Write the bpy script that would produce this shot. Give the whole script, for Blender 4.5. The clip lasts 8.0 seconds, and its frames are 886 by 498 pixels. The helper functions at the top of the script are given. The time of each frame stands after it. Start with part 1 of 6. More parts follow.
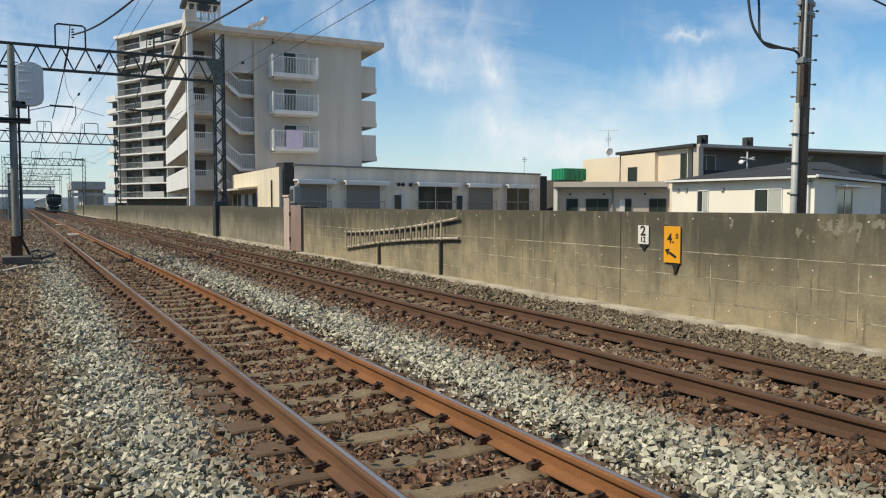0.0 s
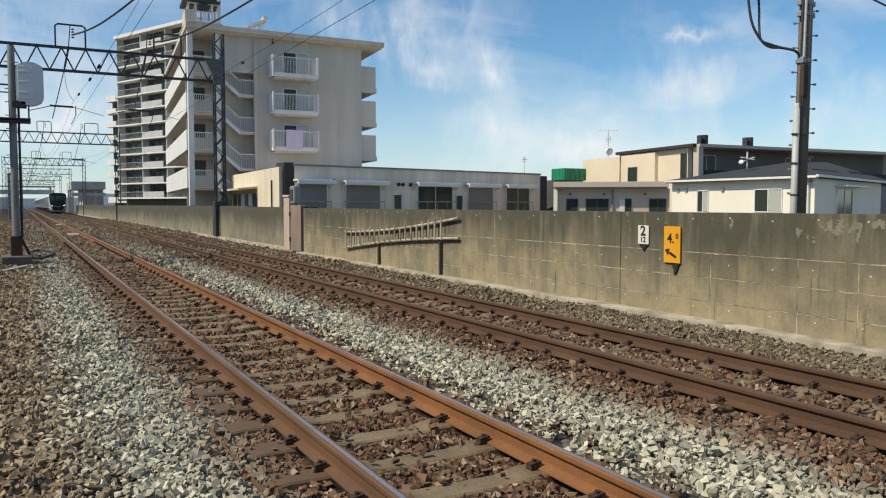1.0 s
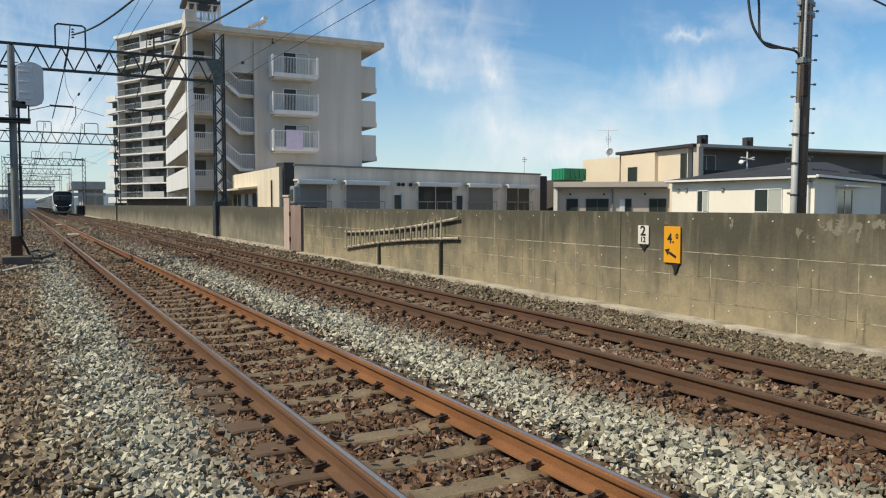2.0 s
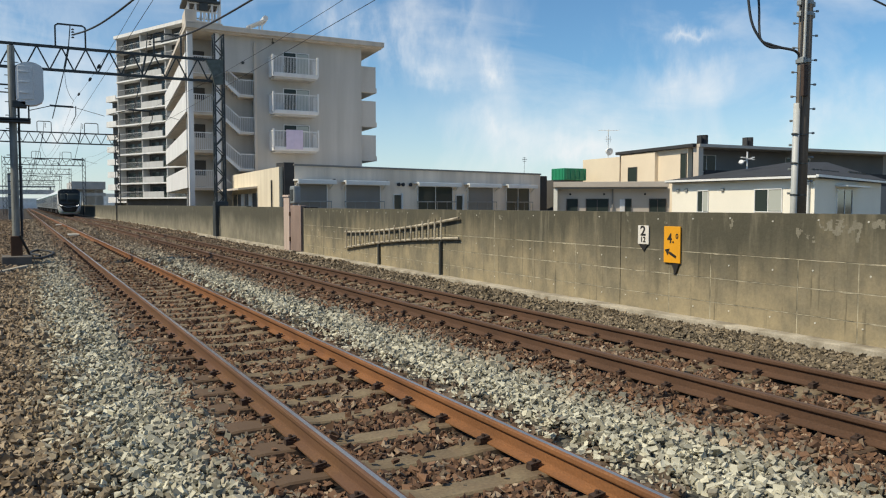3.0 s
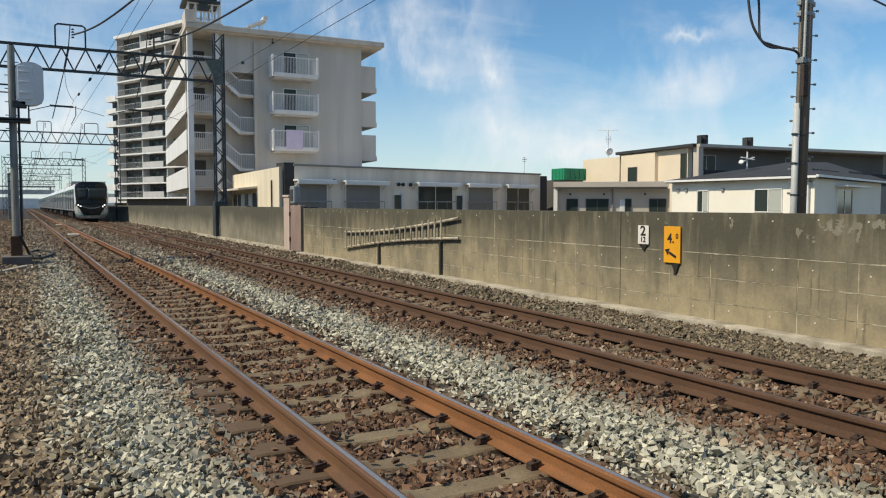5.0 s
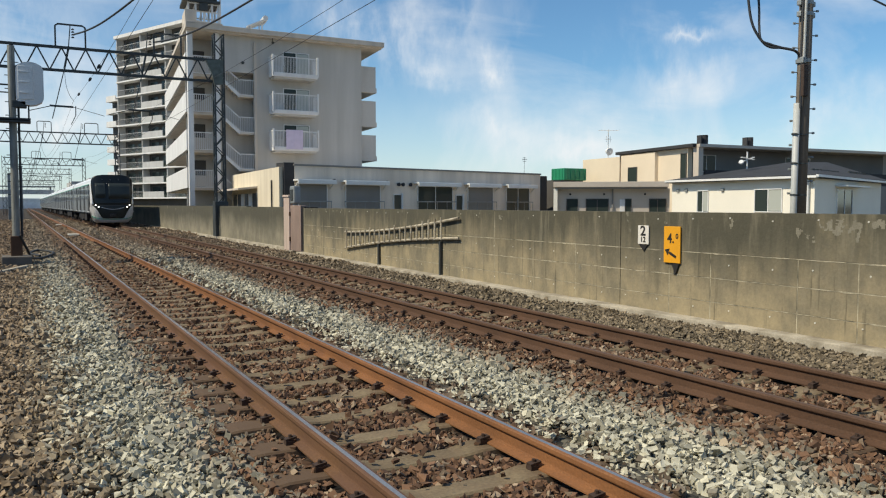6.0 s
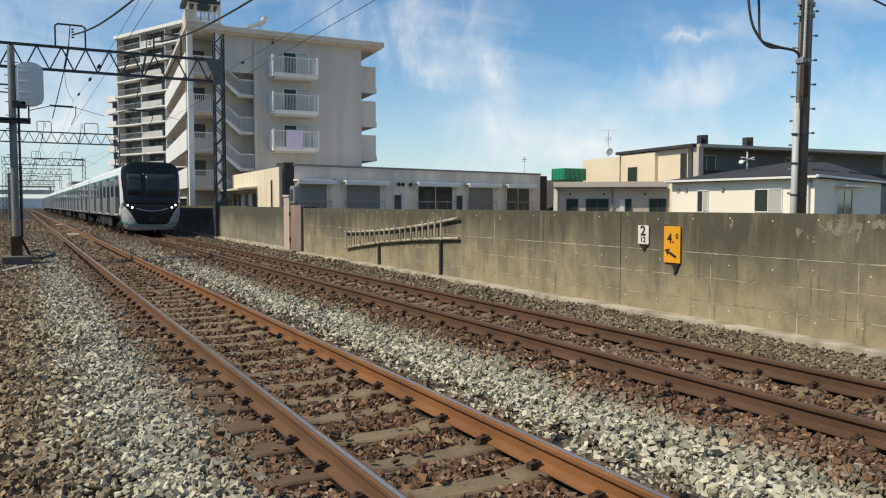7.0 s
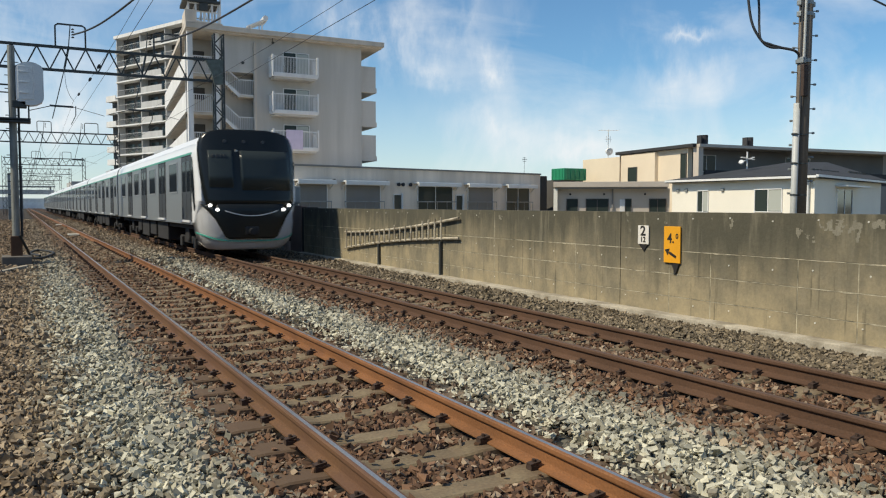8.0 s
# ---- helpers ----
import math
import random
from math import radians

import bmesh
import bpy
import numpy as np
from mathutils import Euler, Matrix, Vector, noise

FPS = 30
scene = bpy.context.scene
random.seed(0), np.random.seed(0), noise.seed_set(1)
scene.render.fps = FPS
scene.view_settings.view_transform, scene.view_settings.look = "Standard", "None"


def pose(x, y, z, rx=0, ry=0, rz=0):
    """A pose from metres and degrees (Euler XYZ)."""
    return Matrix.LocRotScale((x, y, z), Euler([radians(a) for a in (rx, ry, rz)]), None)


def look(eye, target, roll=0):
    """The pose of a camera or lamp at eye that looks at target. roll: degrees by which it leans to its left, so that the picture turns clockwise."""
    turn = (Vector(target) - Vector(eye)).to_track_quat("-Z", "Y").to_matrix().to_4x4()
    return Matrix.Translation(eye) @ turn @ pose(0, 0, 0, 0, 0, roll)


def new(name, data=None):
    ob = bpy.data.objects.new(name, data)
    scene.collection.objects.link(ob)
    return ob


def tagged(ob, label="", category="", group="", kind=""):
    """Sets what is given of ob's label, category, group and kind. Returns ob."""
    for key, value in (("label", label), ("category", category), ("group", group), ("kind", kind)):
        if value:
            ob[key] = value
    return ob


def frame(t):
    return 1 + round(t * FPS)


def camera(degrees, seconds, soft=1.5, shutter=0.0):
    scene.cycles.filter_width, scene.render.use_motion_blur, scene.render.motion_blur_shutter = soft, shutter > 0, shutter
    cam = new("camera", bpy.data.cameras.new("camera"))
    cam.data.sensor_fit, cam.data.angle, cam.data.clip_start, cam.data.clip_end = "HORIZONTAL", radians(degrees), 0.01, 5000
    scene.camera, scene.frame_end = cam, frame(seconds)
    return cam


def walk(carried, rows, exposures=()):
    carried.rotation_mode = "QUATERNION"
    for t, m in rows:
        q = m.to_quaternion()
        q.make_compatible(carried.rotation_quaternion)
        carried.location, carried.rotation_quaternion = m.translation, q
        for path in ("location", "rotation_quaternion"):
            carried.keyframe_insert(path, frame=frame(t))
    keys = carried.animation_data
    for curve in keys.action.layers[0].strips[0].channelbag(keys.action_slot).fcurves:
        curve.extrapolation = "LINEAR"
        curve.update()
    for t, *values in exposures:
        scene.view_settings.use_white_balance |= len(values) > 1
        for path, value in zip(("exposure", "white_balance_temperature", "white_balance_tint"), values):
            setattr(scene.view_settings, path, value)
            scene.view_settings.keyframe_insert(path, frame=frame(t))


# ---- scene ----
cam = camera(58.85, 8.0, soft=1.15, shutter=0.3)
EYE = (0.0, 0.0, 1.577)
STAND = look(EYE, (0.4716774, 0.8799746, 1.577 - 0.0560284), 0.0)
walk(cam, [(0.0, STAND), (8.0, STAND)])

# ---- world, sun, exposure ----
SUN_WAY = Vector((1.0, -0.07, -1.06)).normalized()   # the way the sunlight travels


WISPS = [(1.0, 10.8, 12, 8, 0, 1.2),
         (16.0, 13.7, 9, 5, 0, 0.8),
         (25.0, 12.1, 6.0, 2.2, 80, 1.5),
         (27.6, 9.4, 5.0, 1.8, -30, 1.3),
         (32.5, 9.0, 3.8, 2.0, -60, 1.1),
         (30.1, 13.4, 6, 2.2, 50, 0.9),
         (32.1, 5.6, 11, 2.6, -8, 0.9),
         (37.4, 3.8, 12, 2.0, -4, 0.8),
         (46.5, 11.4, 2.6, 0.9, 0, 1.1),
         (45.8, 8.6, 10, 2.2, 15, 0.7),
         (55.2, 6.3, 7, 2.0, 14, 0.8),
         (49.5, 5.1, 12, 2.2, 6, 0.6),
         (2.2, 6.3, 7, 5.0, 10, 1.1),
         (20.8, 13.2, 3.5, 2.5, 20, 0.5)]


def make_world():
    w = bpy.data.worlds.new("sky_world")
    scene.world = w
    w.use_nodes = True
    nt = w.node_tree
    nt.nodes.clear()
    out = nt.nodes.new("ShaderNodeOutputWorld")
    bg = nt.nodes.new("ShaderNodeBackground")
    sky = nt.nodes.new("ShaderNodeTexSky")
    sky.sky_type, sky.sun_disc = "NISHITA", False
    sky.sun_elevation = math.asin(-SUN_WAY.z)
    sky.sun_rotation = math.atan2(-SUN_WAY.x, -SUN_WAY.y) % (2 * math.pi)
    sky.air_density, sky.dust_density, sky.ozone_density = 1.0, 0.3, 2.2
    tc = nt.nodes.new("ShaderNodeTexCoord")
    mp = nt.nodes.new("ShaderNodeMapping")
    mp.inputs["Rotation"].default_value = (0.25, 0.5, 0.9)
    mp.inputs["Scale"].default_value = (1.6, 3.4, 5.0)
    n1 = nt.nodes.new("ShaderNodeTexNoise")
    n1.inputs["Scale"].default_value = 1.5
    n1.inputs["Detail"].default_value = 9
    n1.inputs["Roughness"].default_value = 0.58
    n1.inputs["Distortion"].default_value = 0.7
    ramp = nt.nodes.new("ShaderNodeValToRGB")
    ramp.color_ramp.elements[0].position, ramp.color_ramp.elements[1].position = 0.46, 0.80
    ramp.color_ramp.elements[1].color = (0.52, 0.52, 0.52, 1)
    # thin haze that thickens towards the horizon
    sep = nt.nodes.new("ShaderNodeSeparateXYZ")
    hz = nt.nodes.new("ShaderNodeMapRange")
    hz.inputs["From Min"].default_value, hz.inputs["From Max"].default_value = -0.02, 0.17
    hz.inputs["To Min"].default_value, hz.inputs["To Max"].default_value = 0.55, 0.0
    mx = nt.nodes.new("ShaderNodeMath")
    mx.operation, mx.use_clamp = "ADD", True
    mix = nt.nodes.new("ShaderNodeMixRGB")
    mix.inputs["Color2"].default_value = (8.5, 8.7, 8.8, 1)
    nt.links.new(tc.outputs["Generated"], mp.inputs["Vector"])
    nt.links.new(mp.outputs["Vector"], n1.inputs["Vector"])
    nt.links.new(n1.outputs["Fac"], ramp.inputs["Fac"])
    nt.links.new(tc.outputs["Generated"], sep.inputs["Vector"])
    nt.links.new(sep.outputs["Z"], hz.inputs["Value"])
    clouds = ramp.outputs["Color"]
    # torn cirrus wisps: heading, length, breadth and slant (degrees) and density of each
    torn = nt.nodes.new("ShaderNodeTexNoise")
    torn.inputs["Scale"].default_value, torn.inputs["Detail"].default_value = 9.0, 8
    torn.inputs["Roughness"].default_value = 0.62
    tmap = nt.nodes.new("ShaderNodeMapping")
    tmap.inputs["Scale"].default_value = (1.0, 1.0, 0.45)
    nt.links.new(tc.outputs["Generated"], tmap.inputs["Vector"])
    nt.links.new(tmap.outputs["Vector"], torn.inputs["Vector"])
    shift = nt.nodes.new("ShaderNodeVectorMath")
    shift.operation = "MULTIPLY_ADD"
    shift.inputs[1].default_value = (0.16, 0.16, 0.16)
    nt.links.new(torn.outputs["Color"], shift.inputs[0])
    away = nt.nodes.new("ShaderNodeVectorMath")
    away.operation = "ADD"
    away.inputs[1].default_value = (-0.08, -0.08, -0.08)
    nt.links.new(tc.outputs["Generated"], shift.inputs[2])
    nt.links.new(shift.outputs["Vector"], away.inputs[0])
    shreds = nt.nodes.new("ShaderNodeMapRange")
    shreds.inputs["From Min"].default_value, shreds.inputs["From Max"].default_value = 0.36, 0.66
    nt.links.new(torn.outputs["Fac"], shreds.inputs["Value"])
    for head, lift, long, broad, slant, dense in WISPS:
        h, e = radians(head), radians(lift)
        way = Vector((math.sin(h) * math.cos(e), math.cos(h) * math.cos(e), math.sin(e)))
        side = Vector((math.cos(h), -math.sin(h), 0))
        turn = Matrix((side, way.cross(side) * -1, way)).transposed()
        turn = turn @ Matrix.Rotation(radians(slant), 3, "Z")
        place = nt.nodes.new("ShaderNodeMapping")
        place.vector_type = "TEXTURE"
        place.inputs["Location"].default_value = way
        place.inputs["Rotation"].default_value = turn.to_euler()
        place.inputs["Scale"].default_value = (radians(long), radians(broad), 1.0)
        nt.links.new(away.outputs["Vector"], place.inputs["Vector"])
        soft = nt.nodes.new("ShaderNodeTexGradient")
        soft.gradient_type = "QUADRATIC_SPHERE"
        nt.links.new(place.outputs["Vector"], soft.inputs["Vector"])
        rag = nt.nodes.new("ShaderNodeMath")
        rag.operation = "MULTIPLY"
        nt.links.new(soft.outputs["Fac"], rag.inputs[0])
        nt.links.new(shreds.outputs["Result"], rag.inputs[1])
        more = nt.nodes.new("ShaderNodeMath")
        more.operation = "MULTIPLY_ADD"
        more.inputs[1].default_value = dense * 0.65
        nt.links.new(rag.outputs[0], more.inputs[0])
        nt.links.new(clouds, more.inputs[2])
        clouds = more.outputs[0]
    nt.links.new(clouds, mx.inputs[0])
    nt.links.new(hz.outputs["Result"], mx.inputs[1])
    nt.links.new(mx.outputs["Value"], mix.inputs["Fac"])
    deep = nt.nodes.new("ShaderNodeMixRGB")
    deep.blend_type = "MULTIPLY"
    deep.inputs["Fac"].default_value = 1.0
    deep.inputs["Color2"].default_value = (0.72, 1.01, 1.15, 1)
    nt.links.new(sky.outputs["Color"], deep.inputs["Color1"])
    nt.links.new(deep.outputs["Color"], mix.inputs["Color1"])
    nt.links.new(mix.outputs["Color"], bg.inputs["Color"])
    bg.inputs["Strength"].default_value = 0.115
    nt.links.new(bg.outputs["Background"], out.inputs["Surface"])


make_world()
sun_data = bpy.data.lights.new("sun", "SUN")
sun_data.energy, sun_data.angle, sun_data.color = 4.7, radians(0.53), (1.0, 0.888, 0.675)
sun = new("sun", sun_data)
sun.matrix_world = look((-30, 5, 40), Vector((-30, 5, 40)) + SUN_WAY)
scene.view_settings.exposure = -0.12


# ---- materials ----
def mat(name, base, rough=0.7, vary=0.25, big=1.0, fine=25.0, bump=0.15, metal=0.0, tint=None, stain=0.0,
        island=0.0, random_object=0.0, streak=False, depth=0.01):
    """A surface with a base colour, blotches of size 1/big, grain of size 1/fine, relief, and streaks or stains of colour tint."""
    m = bpy.data.materials.new(name)
    m.use_nodes = True
    nt = m.node_tree
    b = nt.nodes["Principled BSDF"]
    tc = nt.nodes.new("ShaderNodeTexCoord")
    n1 = nt.nodes.new("ShaderNodeTexNoise")
    n1.inputs["Scale"].default_value, n1.inputs["Detail"].default_value = big, 5
    n2 = nt.nodes.new("ShaderNodeTexNoise")
    n2.inputs["Scale"].default_value, n2.inputs["Detail"].default_value = fine, 4
    for n in (n1, n2):
        nt.links.new(tc.outputs["Object"], n.inputs["Vector"])
    add = nt.nodes.new("ShaderNodeMath")
    add.operation = "ADD"
    nt.links.new(n1.outputs["Fac"], add.inputs[0])
    nt.links.new(n2.outputs["Fac"], add.inputs[1])
    mr = nt.nodes.new("ShaderNodeMapRange")
    mr.inputs["From Min"].default_value, mr.inputs["From Max"].default_value = 0.65, 1.35
    mr.inputs["To Min"].default_value, mr.inputs["To Max"].default_value = 1 - vary, 1 + vary
    nt.links.new(add.outputs[0], mr.inputs["Value"])
    val = mr.outputs["Result"]
    for source, amount in (("island", island), ("object", random_object)):
        if amount:
            if source == "island":
                g = nt.nodes.new("ShaderNodeNewGeometry").outputs["Random Per Island"]
            else:
                g = nt.nodes.new("ShaderNodeObjectInfo").outputs["Random"]
            r = nt.nodes.new("ShaderNodeMapRange")
            r.inputs["To Min"].default_value, r.inputs["To Max"].default_value = 1 - amount, 1 + amount
            nt.links.new(g, r.inputs["Value"])
            mul = nt.nodes.new("ShaderNodeMath")
            mul.operation = "MULTIPLY"
            nt.links.new(val, mul.inputs[0])
            nt.links.new(r.outputs["Result"], mul.inputs[1])
            val = mul.outputs[0]
    col = nt.nodes.new("ShaderNodeMixRGB")
    col.blend_type = "MULTIPLY"
    col.inputs["Fac"].default_value = 1.0
    col.inputs["Color1"].default_value = (*base, 1)
    nt.links.new(val, col.inputs["Color2"])
    colour = col.outputs["Color"]
    if tint is not None:
        n3 = nt.nodes.new("ShaderNodeTexNoise")
        n3.inputs["Scale"].default_value, n3.inputs["Detail"].default_value = (1.0 if streak else big * 1.7), 6
        mp = nt.nodes.new("ShaderNodeMapping")
        mp.inputs["Location"].default_value = (3.1, 7.7, 1.3)
        if streak:
            mp.inputs["Scale"].default_value = (big * 4, big * 4, big * 0.35)
        nt.links.new(tc.outputs["Object"], mp.inputs["Vector"])
        nt.links.new(mp.outputs["Vector"], n3.inputs["Vector"])
        rp = nt.nodes.new("ShaderNodeMapRange")
        rp.inputs["From Min"].default_value, rp.inputs["From Max"].default_value = 0.42, 0.68
        rp.inputs["To Max"].default_value = stain
        nt.links.new(n3.outputs["Fac"], rp.inputs["Value"])
        mx = nt.nodes.new("ShaderNodeMixRGB")
        mx.inputs["Color2"].default_value = (*tint, 1)
        nt.links.new(rp.outputs["Result"], mx.inputs["Fac"])
        nt.links.new(colour, mx.inputs["Color1"])
        colour = mx.outputs["Color"]
    nt.links.new(colour, b.inputs["Base Color"])
    b.inputs["Roughness"].default_value, b.inputs["Metallic"].default_value = rough, metal
    if bump:
        bp = nt.nodes.new("ShaderNodeBump")
        bp.inputs["Strength"].default_value, bp.inputs["Distance"].default_value = bump, depth
        nt.links.new(n2.outputs["Fac"], bp.inputs["Height"])
        nt.links.new(bp.outputs["Normal"], b.inputs["Normal"])
    return m


def glow(name, colour, strength):
    m = bpy.data.materials.new(name)
    m.use_nodes = True
    b = m.node_tree.nodes["Principled BSDF"]
    b.inputs["Base Color"].default_value = (*colour, 1)
    b.inputs["Emission Color"].default_value = (*colour, 1)
    b.inputs["Emission Strength"].default_value = strength
    return m


def glass(name, colour, rough=0.06):
    """Dark glazing with a mirror-like sheen."""
    m = bpy.data.materials.new(name)
    m.use_nodes = True
    b = m.node_tree.nodes["Principled BSDF"]
    b.inputs["Base Color"].default_value = (*colour, 1)
    b.inputs["Roughness"].default_value = rough
    b.inputs["IOR"].default_value = 1.5
    return m


def ballast_mat(name, loose):
    """Crushed stone: pale grey strips between rust-stained brown ones, each stone with its own tone."""
    m = bpy.data.materials.new(name)
    m.use_nodes = True
    nt = m.node_tree
    b = nt.nodes["Principled BSDF"]
    b.inputs["Roughness"].default_value = 0.9
    geo = nt.nodes.new("ShaderNodeNewGeometry")
    tc = nt.nodes.new("ShaderNodeTexCoord")
    wob = nt.nodes.new("ShaderNodeTexNoise")
    wob.inputs["Scale"].default_value, wob.inputs["Detail"].default_value = 1.1, 6
    nt.links.new(tc.outputs["Object"], wob.inputs["Vector"])
    sep = nt.nodes.new("ShaderNodeSeparateXYZ")
    nt.links.new(tc.outputs["Object"], sep.inputs["Vector"])
    w2 = nt.nodes.new("ShaderNodeMath")
    w2.operation = "MULTIPLY_ADD"
    nt.links.new(wob.outputs["Fac"], w2.inputs[0])
    w2.inputs[1].default_value = 0.7
    w2.inputs[2].default_value = -0.35
    xx = nt.nodes.new("ShaderNodeMath")
    xx.operation = "ADD"
    nt.links.new(sep.outputs["X"], xx.inputs[0])
    nt.links.new(w2.outputs[0], xx.inputs[1])
    last = xx.outputs[0]
    if loose:
        # single stones stray over the edge of the strips
        r = nt.nodes.new("ShaderNodeMath")
        r.operation = "MULTIPLY_ADD"
        nt.links.new(geo.outputs["Random Per Island"], r.inputs[0])
        r.inputs[1].default_value, r.inputs[2].default_value = 0.5, -0.25
        a = nt.nodes.new("ShaderNodeMath")
        a.operation = "ADD"
        nt.links.new(last, a.inputs[0])
        nt.links.new(r.outputs[0], a.inputs[1])
        last = a.outputs[0]
    nrm = nt.nodes.new("ShaderNodeMapRange")
    nrm.inputs["From Min"].default_value, nrm.inputs["From Max"].default_value = -6.0, 10.0
    nt.links.new(last, nrm.inputs["Value"])
    strips = nt.nodes.new("ShaderNodeValToRGB")
    cr = strips.color_ramp
    brown, grey, dark = (0.150, 0.083, 0.047), (0.43, 0.412, 0.32), (0.180, 0.143, 0.092)
    stops = [(-6.0, (0.19, 0.142, 0.095)), (0.0, (0.265, 0.195, 0.122)), (0.30, (0.32, 0.27, 0.185)), (0.55, grey), (0.98, grey), (1.28, brown), (3.02, brown), (3.32, grey),
             (3.92, grey), (4.26, brown), (6.0, brown), (6.6, dark), (10.0, dark)]
    cr.elements[0].position, cr.elements[0].color = 0.0, (*stops[0][1], 1)
    cr.elements[1].position, cr.elements[1].color = 1.0, (*stops[-1][1], 1)
    for x, c in stops[1:-1]:
        e = cr.elements.new((x + 6.0) / 16.0)
        e.color = (*c, 1)
    nt.links.new(nrm.outputs["Result"], strips.inputs["Fac"])
    n2 = nt.nodes.new("ShaderNodeTexNoise")
    n2.inputs["Scale"].default_value, n2.inputs["Detail"].default_value = 40, 4
    nt.links.new(tc.outputs["Object"], n2.inputs["Vector"])
    tone = nt.nodes.new("ShaderNodeMapRange")
    tone.inputs["To Min"].default_value, tone.inputs["To Max"].default_value = 0.17, 1.70
    if loose:
        mixr = nt.nodes.new("ShaderNodeMath")
        mixr.operation = "MULTIPLY_ADD"
        mixr.inputs[1].default_value = 0.7
        nt.links.new(geo.outputs["Random Per Island"], mixr.inputs[0])
        sc = nt.nodes.new("ShaderNodeMath")
        sc.operation = "MULTIPLY"
        sc.inputs[1].default_value = 0.3
        nt.links.new(n2.outputs["Fac"], sc.inputs[0])
        nt.links.new(sc.outputs[0], mixr.inputs[2])
        nt.links.new(mixr.outputs[0], tone.inputs["Value"])
    else:
        vor = nt.nodes.new("ShaderNodeTexVoronoi")
        vor.inputs["Scale"].default_value = 17
        nt.links.new(tc.outputs["Object"], vor.inputs["Vector"])
        sepc = nt.nodes.new("ShaderNodeSeparateXYZ")
        nt.links.new(vor.outputs["Color"], sepc.inputs["Vector"])
        nt.links.new(sepc.outputs["X"], tone.inputs["Value"])
        # tone held low: the shade between loose stones is painted into the bed
        tone.inputs["To Min"].default_value, tone.inputs["To Max"].default_value = 0.06, 0.34
        bp = nt.nodes.new("ShaderNodeBump")
        bp.inputs["Strength"].default_value, bp.inputs["Distance"].default_value = 1.0, 0.05
        bp.invert = True
        nt.links.new(vor.outputs["Distance"], bp.inputs["Height"])
        nt.links.new(bp.outputs["Normal"], b.inputs["Normal"])
    mul = nt.nodes.new("ShaderNodeMixRGB")
    mul.blend_type = "MULTIPLY"
    mul.inputs["Fac"].default_value = 1.0
    # further along the strips turn brown, darkened partly for the train's shade
    far_brown = nt.nodes.new("ShaderNodeMapRange")
    far_brown.inputs["From Min"].default_value, far_brown.inputs["From Max"].default_value = 14.0, 34.0
    far_brown.inputs["To Max"].default_value = 0.80
    nt.links.new(sep.outputs["Y"], far_brown.inputs["Value"])
    browned = nt.nodes.new("ShaderNodeMixRGB")
    browned.inputs["Color2"].default_value = (0.165, 0.115, 0.074, 1)
    nt.links.new(far_brown.outputs["Result"], browned.inputs["Fac"])
    nt.links.new(strips.outputs["Color"], browned.inputs["Color1"])
    kinds = browned.outputs["Color"]
    if loose:
        # one stone in five is a cleaner, paler one
        scaled = nt.nodes.new("ShaderNodeMath")
        scaled.operation = "MULTIPLY"
        scaled.inputs[1].default_value = 37.0
        nt.links.new(geo.outputs["Random Per Island"], scaled.inputs[0])
        frac = nt.nodes.new("ShaderNodeMath")
        frac.operation = "FRACT"
        nt.links.new(scaled.outputs[0], frac.inputs[0])
        pick = nt.nodes.new("ShaderNodeMapRange")
        pick.inputs["From Min"].default_value, pick.inputs["From Max"].default_value = 0.80, 0.84
        pick.inputs["To Max"].default_value = 0.65
        nt.links.new(frac.outputs[0], pick.inputs["Value"])
        clean = nt.nodes.new("ShaderNodeMixRGB")
        clean.blend_type = "LIGHTEN"
        clean.inputs["Color2"].default_value = (0.33, 0.265, 0.185, 1)
        nt.links.new(pick.outputs["Result"], clean.inputs["Fac"])
        nt.links.new(kinds, clean.inputs["Color1"])
        kinds = clean.outputs["Color"]
    nt.links.new(kinds, mul.inputs["Color1"])
    nt.links.new(tone.outputs["Result"], mul.inputs["Color2"])
    nt.links.new(mul.outputs["Color"], b.inputs["Base Color"])
    return m


